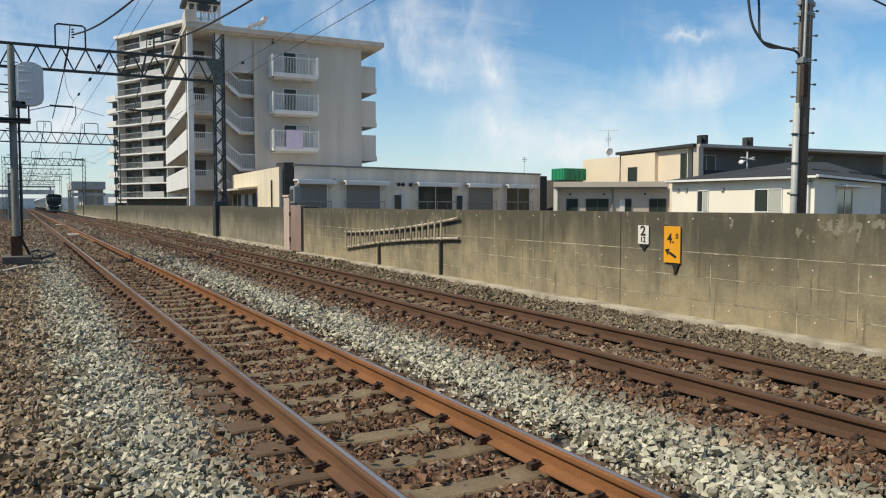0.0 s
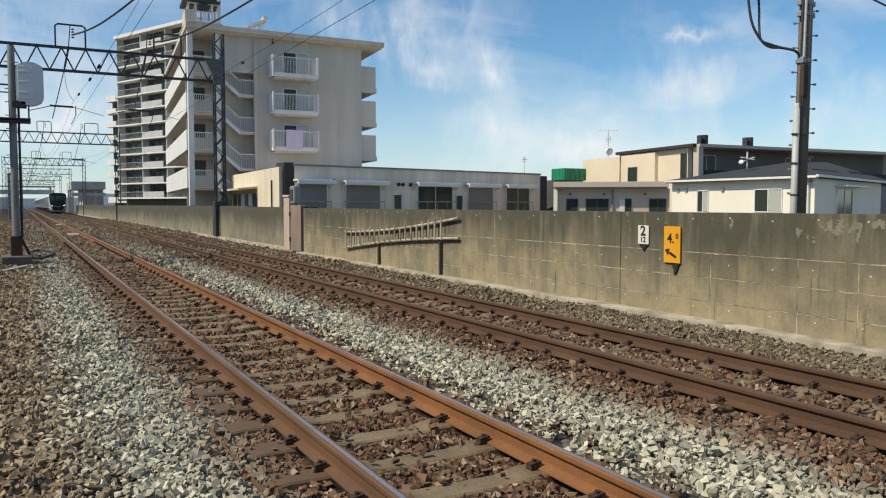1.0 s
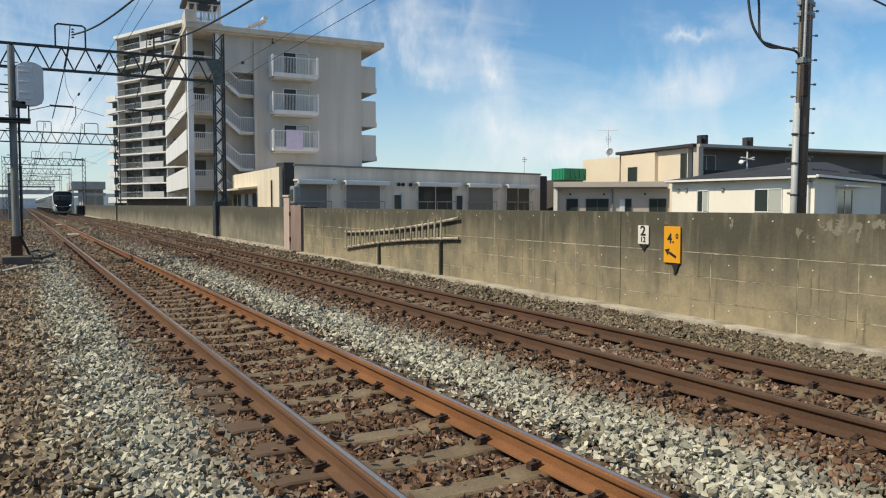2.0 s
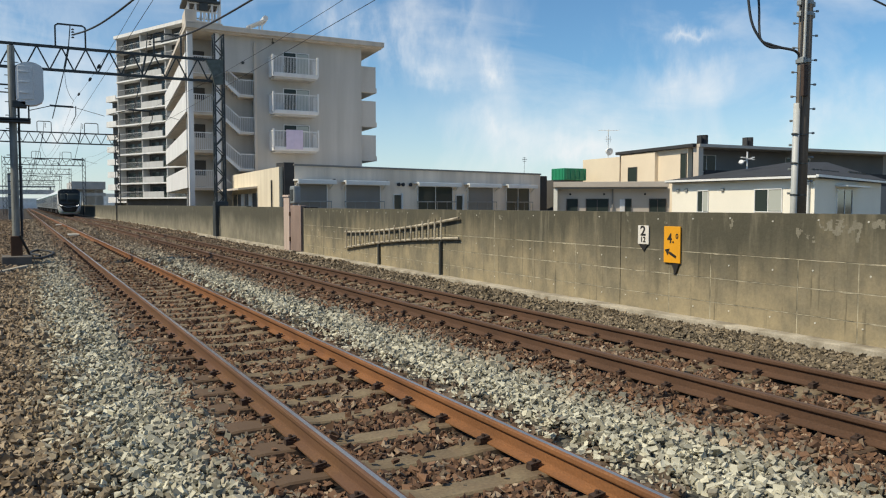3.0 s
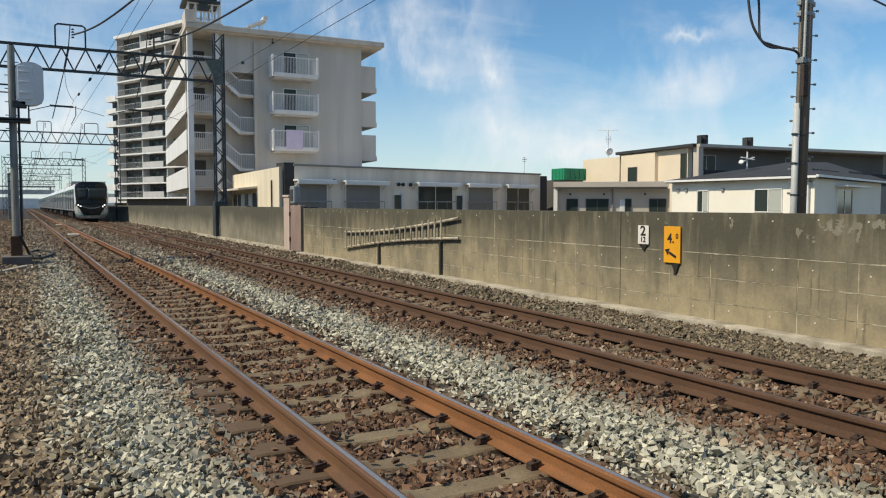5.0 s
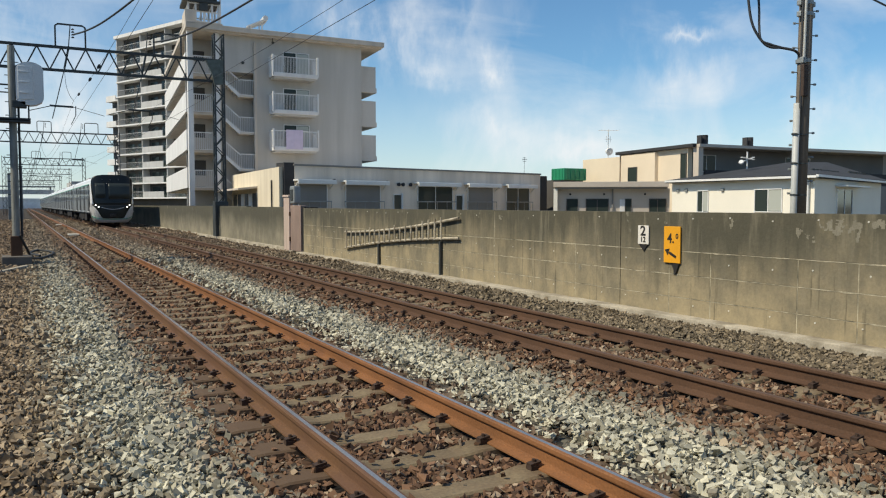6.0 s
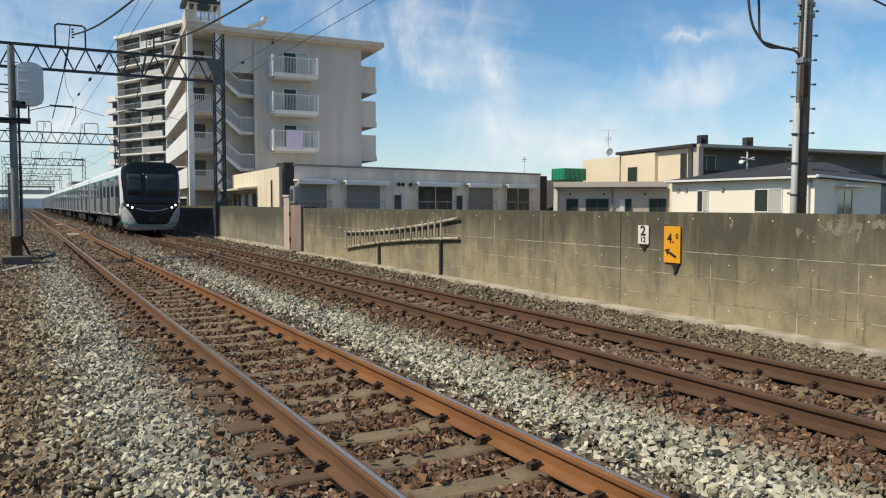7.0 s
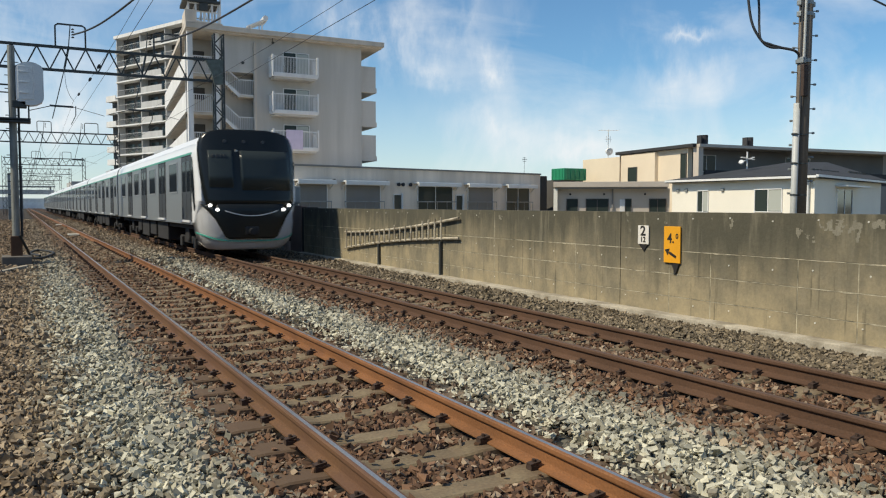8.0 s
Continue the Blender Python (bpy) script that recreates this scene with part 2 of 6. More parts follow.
def wall_mat(name="weathered_wall_concrete", grime=0.0, streaks=1.0, tan_pale=(0.345, 0.287, 0.178), tan_dim=(0.190, 0.168, 0.115)):
    """Old concrete: tan below, black-green runs that come down from the top edge, flaked pale patches."""
    m = bpy.data.materials.new(name)
    m.use_nodes = True
    nt = m.node_tree
    b = nt.nodes["Principled BSDF"]
    b.inputs["Roughness"].default_value = 0.93
    tc = nt.nodes.new("ShaderNodeTexCoord")

    def noise_at(scale, stretch, detail, shift):
        mp = nt.nodes.new("ShaderNodeMapping")
        mp.inputs["Scale"].default_value = stretch
        mp.inputs["Location"].default_value = (shift, shift * 2.3, shift * 0.7)
        nt.links.new(tc.outputs["Object"], mp.inputs["Vector"])
        n = nt.nodes.new("ShaderNodeTexNoise")
        n.inputs["Scale"].default_value, n.inputs["Detail"].default_value, n.inputs["Roughness"].default_value = scale, detail, 0.62
        nt.links.new(mp.outputs["Vector"], n.inputs["Vector"])
        return n.outputs["Fac"]

    def ranged(v, a, c, lo, hi):
        r = nt.nodes.new("ShaderNodeMapRange")
        for k, x in zip(("From Min", "From Max", "To Min", "To Max"), (a, c, lo, hi)):
            r.inputs[k].default_value = x
        nt.links.new(v, r.inputs["Value"])
        return r.outputs["Result"]

    def math2(op, x, y):
        q = nt.nodes.new("ShaderNodeMath")
        q.operation = op
        for i, v in enumerate((x, y)):
            if isinstance(v, float):
                q.inputs[i].default_value = v
            else:
                nt.links.new(v, q.inputs[i])
        return q.outputs[0]

    def mixed(fac, c1, c2):
        q = nt.nodes.new("ShaderNodeMixRGB")
        nt.links.new(fac, q.inputs["Fac"])
        for k, v in (("Color1", c1), ("Color2", c2)):
            if isinstance(v, tuple):
                q.inputs[k].default_value = (*v, 1)
            else:
                nt.links.new(v, q.inputs[k])
        return q.outputs["Color"]

    blotch = noise_at(0.9, (1, 1, 1), 6, 1.0)
    runs = noise_at(1.0, (2.6, 2.6, 0.30), 7, 4.0)
    thin = noise_at(1.0, (9, 9, 0.5), 5, 8.0)
    grain = noise_at(28, (1, 1, 1), 5, 0.0)
    mottle = noise_at(3.6, (1, 1, 0.7), 7, 2.2)
    broad = noise_at(0.42, (1, 1, 0.6), 5, 9.7)
    pale_runs = noise_at(1.0, (5.0, 5.0, 0.55), 6, 12.3)
    drips = noise_at(1.0, (11.0, 11.0, 0.8), 4, 15.9)
    flake = noise_at(3.2, (1, 1, 0.8), 8, 6.3)
    sep = nt.nodes.new("ShaderNodeSeparateXYZ")
    nt.links.new(tc.outputs["Object"], sep.inputs["Vector"])
    tan = mixed(ranged(math2("ADD", blotch, math2("MULTIPLY", mottle, 0.6)), 0.66, 0.94, 0.0, 1.0), tan_pale, tan_dim)
    high = ranged(sep.outputs["Z"], 0.20, 1.45, -0.24, 0.50)
    wet = math2("ADD", math2("ADD", high, math2("MULTIPLY", runs, 0.80 * streaks)), math2("MULTIPLY", thin, 0.22 * streaks))
    wet = math2("ADD", math2("ADD", wet, math2("MULTIPLY", broad, 0.95)), 0.51 * (1 - streaks))
    c = mixed(ranged(wet, 0.90 - grime, 1.35 - grime, 0.0, 0.92), tan, (0.070, 0.067, 0.047))
    c = mixed(ranged(pale_runs, 0.56, 0.70, 0.0, 0.42 * streaks), c, (0.30, 0.268, 0.190))
    c = mixed(ranged(drips, 0.60, 0.70, 0.0, 0.55 * streaks), c, (0.055, 0.052, 0.038))
    edge = math2("ADD", flake, ranged(sep.outputs["Z"], 0.9, 1.45, -0.16, 0.0))
    c = mixed(ranged(edge, 0.615, 0.635, 0.0, 0.55), c, (0.25, 0.235, 0.18))
    g = ranged(grain, 0.3, 0.7, 0.90, 1.10)
    mul = nt.nodes.new("ShaderNodeMixRGB")
    mul.blend_type = "MULTIPLY"
    mul.inputs["Fac"].default_value = 1.0
    nt.links.new(c, mul.inputs["Color1"])
    nt.links.new(g, mul.inputs["Color2"])
    nt.links.new(mul.outputs["Color"], b.inputs["Base Color"])
    bp = nt.nodes.new("ShaderNodeBump")
    bp.inputs["Strength"].default_value, bp.inputs["Distance"].default_value = 0.35, 0.012
    nt.links.new(math2("ADD", grain, math2("MULTIPLY", flake, 2.0)), bp.inputs["Height"])
    nt.links.new(bp.outputs["Normal"], b.inputs["Normal"])
    return m


M = {}
M["stone"] = ballast_mat("crushed_stone", True)
M["bed"] = ballast_mat("gap_shaded_stone_bed", False)
M["rust"] = mat("rusty_rail_steel", (0.215, 0.094, 0.034), 0.75, 0.3, 1.2, 60, 0.2, tint=(0.145, 0.064, 0.028), stain=0.7)
M["polish"] = mat("polished_rail_head", (0.46, 0.42, 0.38), 0.30, 0.3, 1.6, 80, 0.05, metal=0.75)
M["dull_head"] = mat("dull_brown_rail_head", (0.15, 0.095, 0.062), 0.6, 0.3, 2, 80, 0.1, metal=0.2)
M["brown_rust"] = mat("brown_rusted_steel", (0.138, 0.071, 0.033), 0.75, 0.3, 1.2, 60, 0.2, tint=(0.11, 0.055, 0.035), stain=0.6)
M["dark_rust"] = mat("dark_rusted_steel", (0.093, 0.048, 0.026), 0.8, 0.3, 1.5, 60, 0.2)
M["sleeper"] = mat("stained_sleeper_concrete", (0.195, 0.150, 0.088), 0.9, 0.35, 2.5, 45, 0.35, tint=(0.15, 0.095, 0.058), stain=0.55, random_object=0.15)


def rust_near_rails(m, colour, lo, hi):
    """Brake dust and rust that spread over a sleeper from its rail seats to its ends."""
    nt = m.node_tree
    b = nt.nodes["Principled BSDF"]
    was = b.inputs["Base Color"].links[0].from_socket
    tc = nt.nodes.new("ShaderNodeTexCoord")
    sep = nt.nodes.new("ShaderNodeSeparateXYZ")
    ab = nt.nodes.new("ShaderNodeMath")
    ab.operation = "ABSOLUTE"
    n = nt.nodes.new("ShaderNodeTexNoise")
    n.inputs["Scale"].default_value, n.inputs["Detail"].default_value = 7.0, 6
    add = nt.nodes.new("ShaderNodeMath")
    add.operation = "MULTIPLY_ADD"
    add.inputs[1].default_value = 0.35
    r = nt.nodes.new("ShaderNodeMapRange")
    r.inputs["From Min"].default_value, r.inputs["From Max"].default_value = lo + 0.17, hi + 0.17
    r.inputs["To Max"].default_value = 0.85
    mx = nt.nodes.new("ShaderNodeMixRGB")
    mx.inputs["Color2"].default_value = (*colour, 1)
    nt.links.new(tc.outputs["Object"], sep.inputs["Vector"])
    nt.links.new(tc.outputs["Object"], n.inputs["Vector"])
    nt.links.new(sep.outputs["X"], ab.inputs[0])
    nt.links.new(n.outputs["Fac"], add.inputs[0])
    nt.links.new(ab.outputs[0], add.inputs[2])
    nt.links.new(add.outputs[0], r.inputs["Value"])
    nt.links.new(r.outputs["Result"], mx.inputs["Fac"])
    nt.links.new(was, mx.inputs["Color1"])
    nt.links.new(mx.outputs["Color"], b.inputs["Base Color"])


rust_near_rails(M["sleeper"], (0.105, 0.064, 0.038), 0.34, 0.62)
M["clip"] = mat("dark_rail_fastening", (0.050, 0.030, 0.021), 0.75, 0.3, 5, 80, 0.2)
M["wall"] = wall_mat()
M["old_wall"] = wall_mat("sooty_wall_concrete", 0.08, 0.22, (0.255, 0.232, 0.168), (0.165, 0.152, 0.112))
M["plug"] = mat("pale_tie_plug", (0.62, 0.60, 0.52), 0.9, 0.15, 5, 60, 0.1)
M["mortar"] = mat("pale_joint_mortar", (0.43, 0.39, 0.285), 0.95, 0.3, 3, 50, 0.3, tint=(0.10, 0.095, 0.07), stain=0.95)
M["lime"] = mat("weathered_lime", (0.50, 0.45, 0.33), 0.95, 0.35, 4, 50, 0.3, tint=(0.16, 0.145, 0.10), stain=0.9)
M["footing"] = mat("pale_footing_concrete", (0.45, 0.405, 0.32), 0.95, 0.3, 1.5, 40, 0.3, tint=(0.15, 0.125, 0.085), stain=0.75)
M["concrete"] = mat("grey_concrete", (0.36, 0.34, 0.31), 0.9, 0.2, 1.3, 40, 0.2)
M["dark_steel"] = mat("dark_painted_steel", (0.040, 0.046, 0.046), 0.6, 0.3, 3, 50, 0.1)
M["plate_green"] = mat("grey_green_plate_paint", (0.115, 0.135, 0.120), 0.7, 0.25, 3, 50, 0.1, tint=(0.06, 0.05, 0.04), stain=0.5)
M["mast_paint"] = mat("weathered_green_grey_paint", (0.25, 0.26, 0.24), 0.7, 0.3, 2.5, 50, 0.15, tint=(0.08, 0.07, 0.055), stain=0.6, streak=True)
M["grey_steel"] = mat("galvanised_steel", (0.27, 0.29, 0.29), 0.55, 0.2, 3, 50, 0.1, metal=0.3)
M["wire"] = mat("black_cable", (0.03, 0.032, 0.035), 0.6, 0.2, 4, 40, 0)
M["pale_wall"] = mat("pale_render", (0.60, 0.535, 0.455), 0.9, 0.10, 0.35, 20, 0.12, tint=(0.36, 0.33, 0.29), stain=0.45, streak=True)
M["apt_wall"] = mat("grey_render", (0.52, 0.50, 0.465), 0.9, 0.08, 0.3, 15, 0.12, tint=(0.34, 0.33, 0.30), stain=0.40, streak=True)
M["grey_white"] = mat("grey_white_panel", (0.50, 0.50, 0.49), 0.85, 0.12, 0.4, 20, 0.08, tint=(0.36, 0.35, 0.33), stain=0.4, streak=True)
M["old_concrete"] = mat("grimy_concrete", (0.15, 0.135, 0.115), 0.95, 0.3, 2, 40, 0.3)
M["white_paint"] = mat("white_painted_concrete", (0.72, 0.715, 0.70), 0.85, 0.10, 0.5, 20, 0.08, tint=(0.5, 0.48, 0.45), stain=0.35, streak=True)
M["cream"] = mat("cream_siding", (0.80, 0.76, 0.66), 0.8, 0.07, 0.5, 20, 0.06)
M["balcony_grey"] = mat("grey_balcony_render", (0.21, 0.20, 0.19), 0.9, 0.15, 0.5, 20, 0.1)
M["side_cream"] = mat("warm_cream_render", (0.73, 0.645, 0.49), 0.9, 0.08, 0.5, 20, 0.08, tint=(0.55, 0.46, 0.34), stain=0.4, streak=True)
M["peach"] = mat("peach_render", (0.74, 0.63, 0.48), 0.9, 0.08, 0.5, 20, 0.08)
M["house_grey"] = mat("warm_grey_siding", (0.52, 0.455, 0.385), 0.85, 0.1, 0.5, 20, 0.08)
M["roof_dark"] = mat("dark_slate_roof", (0.036, 0.037, 0.040), 0.9, 0.3, 1.0, 20, 0.3)
M["glass"] = glass("window_glass", (0.038, 0.050, 0.046), 0.10)
M["glass"].node_tree.nodes["Principled BSDF"].inputs["IOR"].default_value = 1.38
M["glass"].node_tree.nodes["Principled BSDF"].inputs["Specular IOR Level"].default_value = 0.3
M["frosted"] = glass("pale_frosted_glass", (0.42, 0.44, 0.40), 0.25)
M["shutter"] = mat("grey_roller_shutter", (0.22, 0.215, 0.205), 0.7, 0.1, 1, 30, 0.1)
M["white_metal"] = mat("white_metal", (0.72, 0.72, 0.70), 0.5, 0.1, 1, 30, 0.05)
# near-black: dark doors and frames, and balcony shade put into the tower walls
M["recess"] = mat("dark_paint_and_shade", (0.085, 0.08, 0.074), 0.9, 0.2, 0.8, 20, 0.1)
M["green"] = mat("green_tank_paint", (0.02, 0.24, 0.12), 0.5, 0.15, 1, 20, 0.1)
M["lilac"] = mat("lilac_cotton", (0.62, 0.54, 0.68), 0.95, 0.1, 3, 60, 0.1)
M["train_side"] = mat("brushed_steel_car_side", (0.34, 0.37, 0.385), 0.42, 0.08, 0.5, 30, 0.03, metal=0.55)
# silver doors painted dark to stand for the shade of their recessed jambs
M["train_door"] = mat("jamb_shaded_door_steel", (0.07, 0.077, 0.082), 0.45, 0.08, 0.6, 30, 0.02, metal=0.4)
M["train_rim"] = mat("bright_window_rim", (0.40, 0.42, 0.43), 0.4, 0.05, 1, 30, 0.0, metal=0.5)
M["train_white"] = mat("white_car_paint", (0.78, 0.79, 0.80), 0.3, 0.05, 0.4, 30, 0.02)
M["train_black"] = mat("black_front_mask", (0.011, 0.013, 0.013), 0.22, 0.1, 0.4, 30, 0.0)
M["train_green"] = mat("mint_green_band", (0.06, 0.36, 0.27), 0.35, 0.05, 0.4, 30, 0.0)
M["train_roof"] = mat("grey_car_roof", (0.36, 0.38, 0.39), 0.6, 0.15, 0.6, 20, 0.1)
M["coupler"] = mat("oily_black_steel", (0.012, 0.012, 0.013), 0.6, 0.2, 2, 30, 0.1)
M["under"] = mat("dark_underframe", (0.022, 0.021, 0.021), 0.8, 0.3, 2, 30, 0.2)
M["train_glass"] = glass("dark_car_glass", (0.006, 0.008, 0.010), 0.05)
M["screen_glass"] = glass("dark_windscreen_glass", (0.030, 0.038, 0.038), 0.28)
M["screen_glass"].node_tree.nodes["Principled BSDF"].inputs["IOR"].default_value = 1.35
M["train_glass"].node_tree.nodes["Principled BSDF"].inputs["IOR"].default_value = 1.22
M["lamp"] = glow("headlight_glow", (1.0, 0.97, 0.9), 4.0)
M["dull_lens"] = mat("dull_lamp_lens", (0.05, 0.052, 0.055), 0.4, 0.2, 2, 30, 0)
for k, level in (("train_black", 0.32), ("train_glass", 0.10)):
    M[k].node_tree.nodes["Principled BSDF"].inputs["Specular IOR Level"].default_value = level
M["sign_white"] = mat("white_sign_enamel", (0.72, 0.69, 0.63), 0.5, 0.08, 4, 60, 0.05)
M["sign_yellow"] = mat("amber_sign_enamel", (0.78, 0.36, 0.015), 0.5, 0.08, 4, 60, 0.05)
M["sign_black"] = mat("black_sign_paint", (0.02, 0.018, 0.016), 0.6, 0.1, 4, 60, 0)
M["bamboo"] = mat("pale_grey_ladder_wood", (0.47, 0.42, 0.32), 0.75, 0.3, 3, 40, 0.2, tint=(0.16, 0.13, 0.09), stain=0.7)
M["pole"] = mat("weathered_pole_concrete", (0.175, 0.145, 0.115), 0.85, 0.2, 1.0, 30, 0.2, tint=(0.10, 0.07, 0.05), stain=0.6, streak=True)
M["pvc"] = mat("pale_grey_pipe", (0.46, 0.47, 0.45), 0.5, 0.12, 2, 30, 0.05)
M["beige_render"] = mat("beige_render", (0.76, 0.67, 0.56), 0.9, 0.10, 0.35, 20, 0.12, tint=(0.36, 0.32, 0.27), stain=0.45, streak=True)
M["flake"] = mat("flaked_pale_skim", (0.215, 0.20, 0.152), 0.95, 0.25, 6, 60, 0.3)
M["pink_post"] = mat("pale_pink_paint", (0.56, 0.45, 0.385), 0.8, 0.12, 1.5, 30, 0.1, tint=(0.34, 0.25, 0.20), stain=0.5, streak=True)
M["pink_box"] = mat("faded_pink_grey_paint", (0.27, 0.195, 0.16), 0.8, 0.2, 1.5, 30, 0.15, tint=(0.2, 0.15, 0.13), stain=0.5, streak=True)
M["hollow"] = mat("black_gap_shade", (0.012, 0.011, 0.010), 0.9, 0.2, 2, 20, 0)
# aerial haze is put into these two pale base colours
M["far"] = mat("haze_tinted_concrete", (0.50, 0.49, 0.47), 0.95, 0.15, 0.05, 1, 0)
M["haze"] = mat("haze_tinted_wall", (0.80, 0.79, 0.76), 0.95, 0.15, 0.05, 1, 0)
M["soil"] = mat("dry_grassy_soil", (0.16, 0.14, 0.09), 0.95, 0.3, 0.4, 12, 0.3)


# ---- building helpers ----
def box(bm, x0, x1, y0, y1, z0, z1, bevel=0.0):
    g = bmesh.ops.create_cube(bm, size=1.0, matrix=Matrix.LocRotScale(((x0 + x1) / 2, (y0 + y1) / 2, (z0 + z1) / 2), None, (abs(x1 - x0), abs(y1 - y0), abs(z1 - z0))))
    if bevel:
        vs = set(g["verts"])
        es = list({e for v in vs for e in v.link_edges})
        bmesh.ops.bevel(bm, geom=es, offset=bevel, segments=2, affect="EDGES", profile=0.6)
    return g["verts"]


def rod(bm, a, b, r, r2=None, sides=8):
    """A round bar from a to b."""
    a, b = Vector(a), Vector(b)
    d = b - a
    m = Matrix.Translation((a + b) / 2) @ d.to_track_quat("Z", "Y").to_matrix().to_4x4()
    bmesh.ops.create_cone(bm, cap_ends=True, segments=sides, radius1=r, radius2=r if r2 is None else r2, depth=d.length, matrix=m)


def bar(bm, a, b, w, h):
    """A square bar from a to b, w wide and h high."""
    a, b = Vector(a), Vector(b)
    d = b - a
    m = Matrix.Translation((a + b) / 2) @ d.to_track_quat("Y", "Z").to_matrix().to_4x4() @ Matrix.Diagonal((w, d.length, h, 1))
    bmesh.ops.create_cube(bm, size=1.0, matrix=m)


def prism(bm, pts, way):
    """A flat outline pts swept along the vector way."""
    n = len(pts)
    lo = [bm.verts.new(Vector(p)) for p in pts]
    hi = [bm.verts.new(Vector(p) + Vector(way)) for p in pts]
    bm.faces.new(lo)
    bm.faces.new(hi[::-1])
    for i in range(n):
        bm.faces.new((lo[i], hi[i], hi[(i + 1) % n], lo[(i + 1) % n]))
    bmesh.ops.recalc_face_normals(bm, faces=bm.faces)


def mesh_of(name, bm, material, smooth=False):
    me = bpy.data.meshes.new(name)
    bm.to_mesh(me)
    bm.free()
    for m in material if isinstance(material, (list, tuple)) else [material]:
        me.materials.append(m)
    if smooth:
        me.shade_smooth()
    return me


def thing(name, label, category, m=None, group="", kind=""):
    ob = new(name)
    ob.empty_display_size = 0.2
    if m is not None:
        ob.matrix_world = m
    return tagged(ob, label, category, group, kind)


def part(name, bm, material, parent, label="", kind="", smooth=False):
    """One mesh object under a thing or under a part, in that parent's space."""
    ob = new(name, mesh_of(name, bm, material, smooth))
    ob.parent = parent
    return tagged(ob, label, "", "", kind)


def again(name, me, parent, m=None):
    """One more piece on a shared mesh."""
    ob = new(name, me)
    ob.parent = parent
    if m is not None:
        ob.matrix_basis = m
    return ob


def solid(name, bm, material, label, category, group="", kind="", smooth=False):
    return tagged(new(name, mesh_of(name, bm, material, smooth)), label, category, group, kind)


def tube(name, pts, r, material, parent=None):
    """A cable through points."""
    cu = bpy.data.curves.new(name, "CURVE")
    cu.dimensions, cu.bevel_depth, cu.bevel_resolution = "3D", r, 1
    s = cu.splines.new("POLY")
    s.points.add(len(pts) - 1)
    for p, q in zip(s.points, pts):
        p.co = (*q, 1)
    cu.materials.append(material)
    ob = new(name, cu)
    ob.parent = parent
    return ob


def smoothed(pts, n=6):
    """Points of a smooth curve through pts."""
    p = [Vector(q) for q in pts]
    p = [p[0] * 2 - p[1]] + p + [p[-1] * 2 - p[-2]]
    out = []
    for i in range(1, len(p) - 2):
        a, b, c, d = p[i - 1:i + 3]
        for k in range(n):
            t = k / n
            out.append(0.5 * (2 * b + (c - a) * t + (2 * a - 5 * b + 4 * c - d) * t * t + (3 * b - a - 3 * c + d) * t ** 3))
    return out + [p[-2]]


def sag(a, b, drop, n=14):
    a, b = Vector(a), Vector(b)
    return [a.lerp(b, i / n) - Vector((0, 0, drop * 4 * (i / n) * (1 - i / n))) for i in range(n + 1)]


# ---- ground and tracks ----
RAIL_A, RAIL_B, RAIL_C, RAIL_D = 1.595, 2.725, 4.905, 6.035
TRACK_1, TRACK_2 = 2.16, 5.47
PITCH = 0.583
FIRST = 0.30          # place of the first sleeper along the near track


def make_ground():
    bm = bmesh.new()
    xs = [-3000, -400, -60, -12, -5, -2, 0.1, 1.2, 1.5, 2.16, 2.9, 3.2, 3.7, 4.3, 4.8, 5.47, 6.2, 6.8, 7.8, 8.1, 9.2, 14, 40, 150, 600, 3000]
    ys = [-3000, -300, -40, -5] + [i * 2.0 for i in range(0, 40)] + [80 + 10 * i for i in range(0, 22)] + [320, 500, 900, 1800, 4500]
    grid = []
    for y in ys:
        row = []
        for x in xs:
            z = -0.045
            if 0.1 <= x <= 7.8:
                z += 0.012 * noise.noise(Vector((x * 0.7, y * 0.5, 0)))
            if 3.2 <= x <= 4.3:
                z += 0.03
            if x > 8.1 or x < -60:
                z = -0.25
            row.append(bm.verts.new((x, y, z)))
        grid.append(row)
    for j in range(len(ys) - 1):
        for i in range(len(xs) - 1):
            f = bm.faces.new((grid[j][i], grid[j][i + 1], grid[j + 1][i + 1], grid[j + 1][i]))
            f.material_index = 0 if -13 < xs[i] < 8.1 and ys[j] > -50 else 1
    return solid("ground", bm, [M["bed"], M["soil"]], "broad bed of crushed railway stone and soil", "ground", kind="structure")


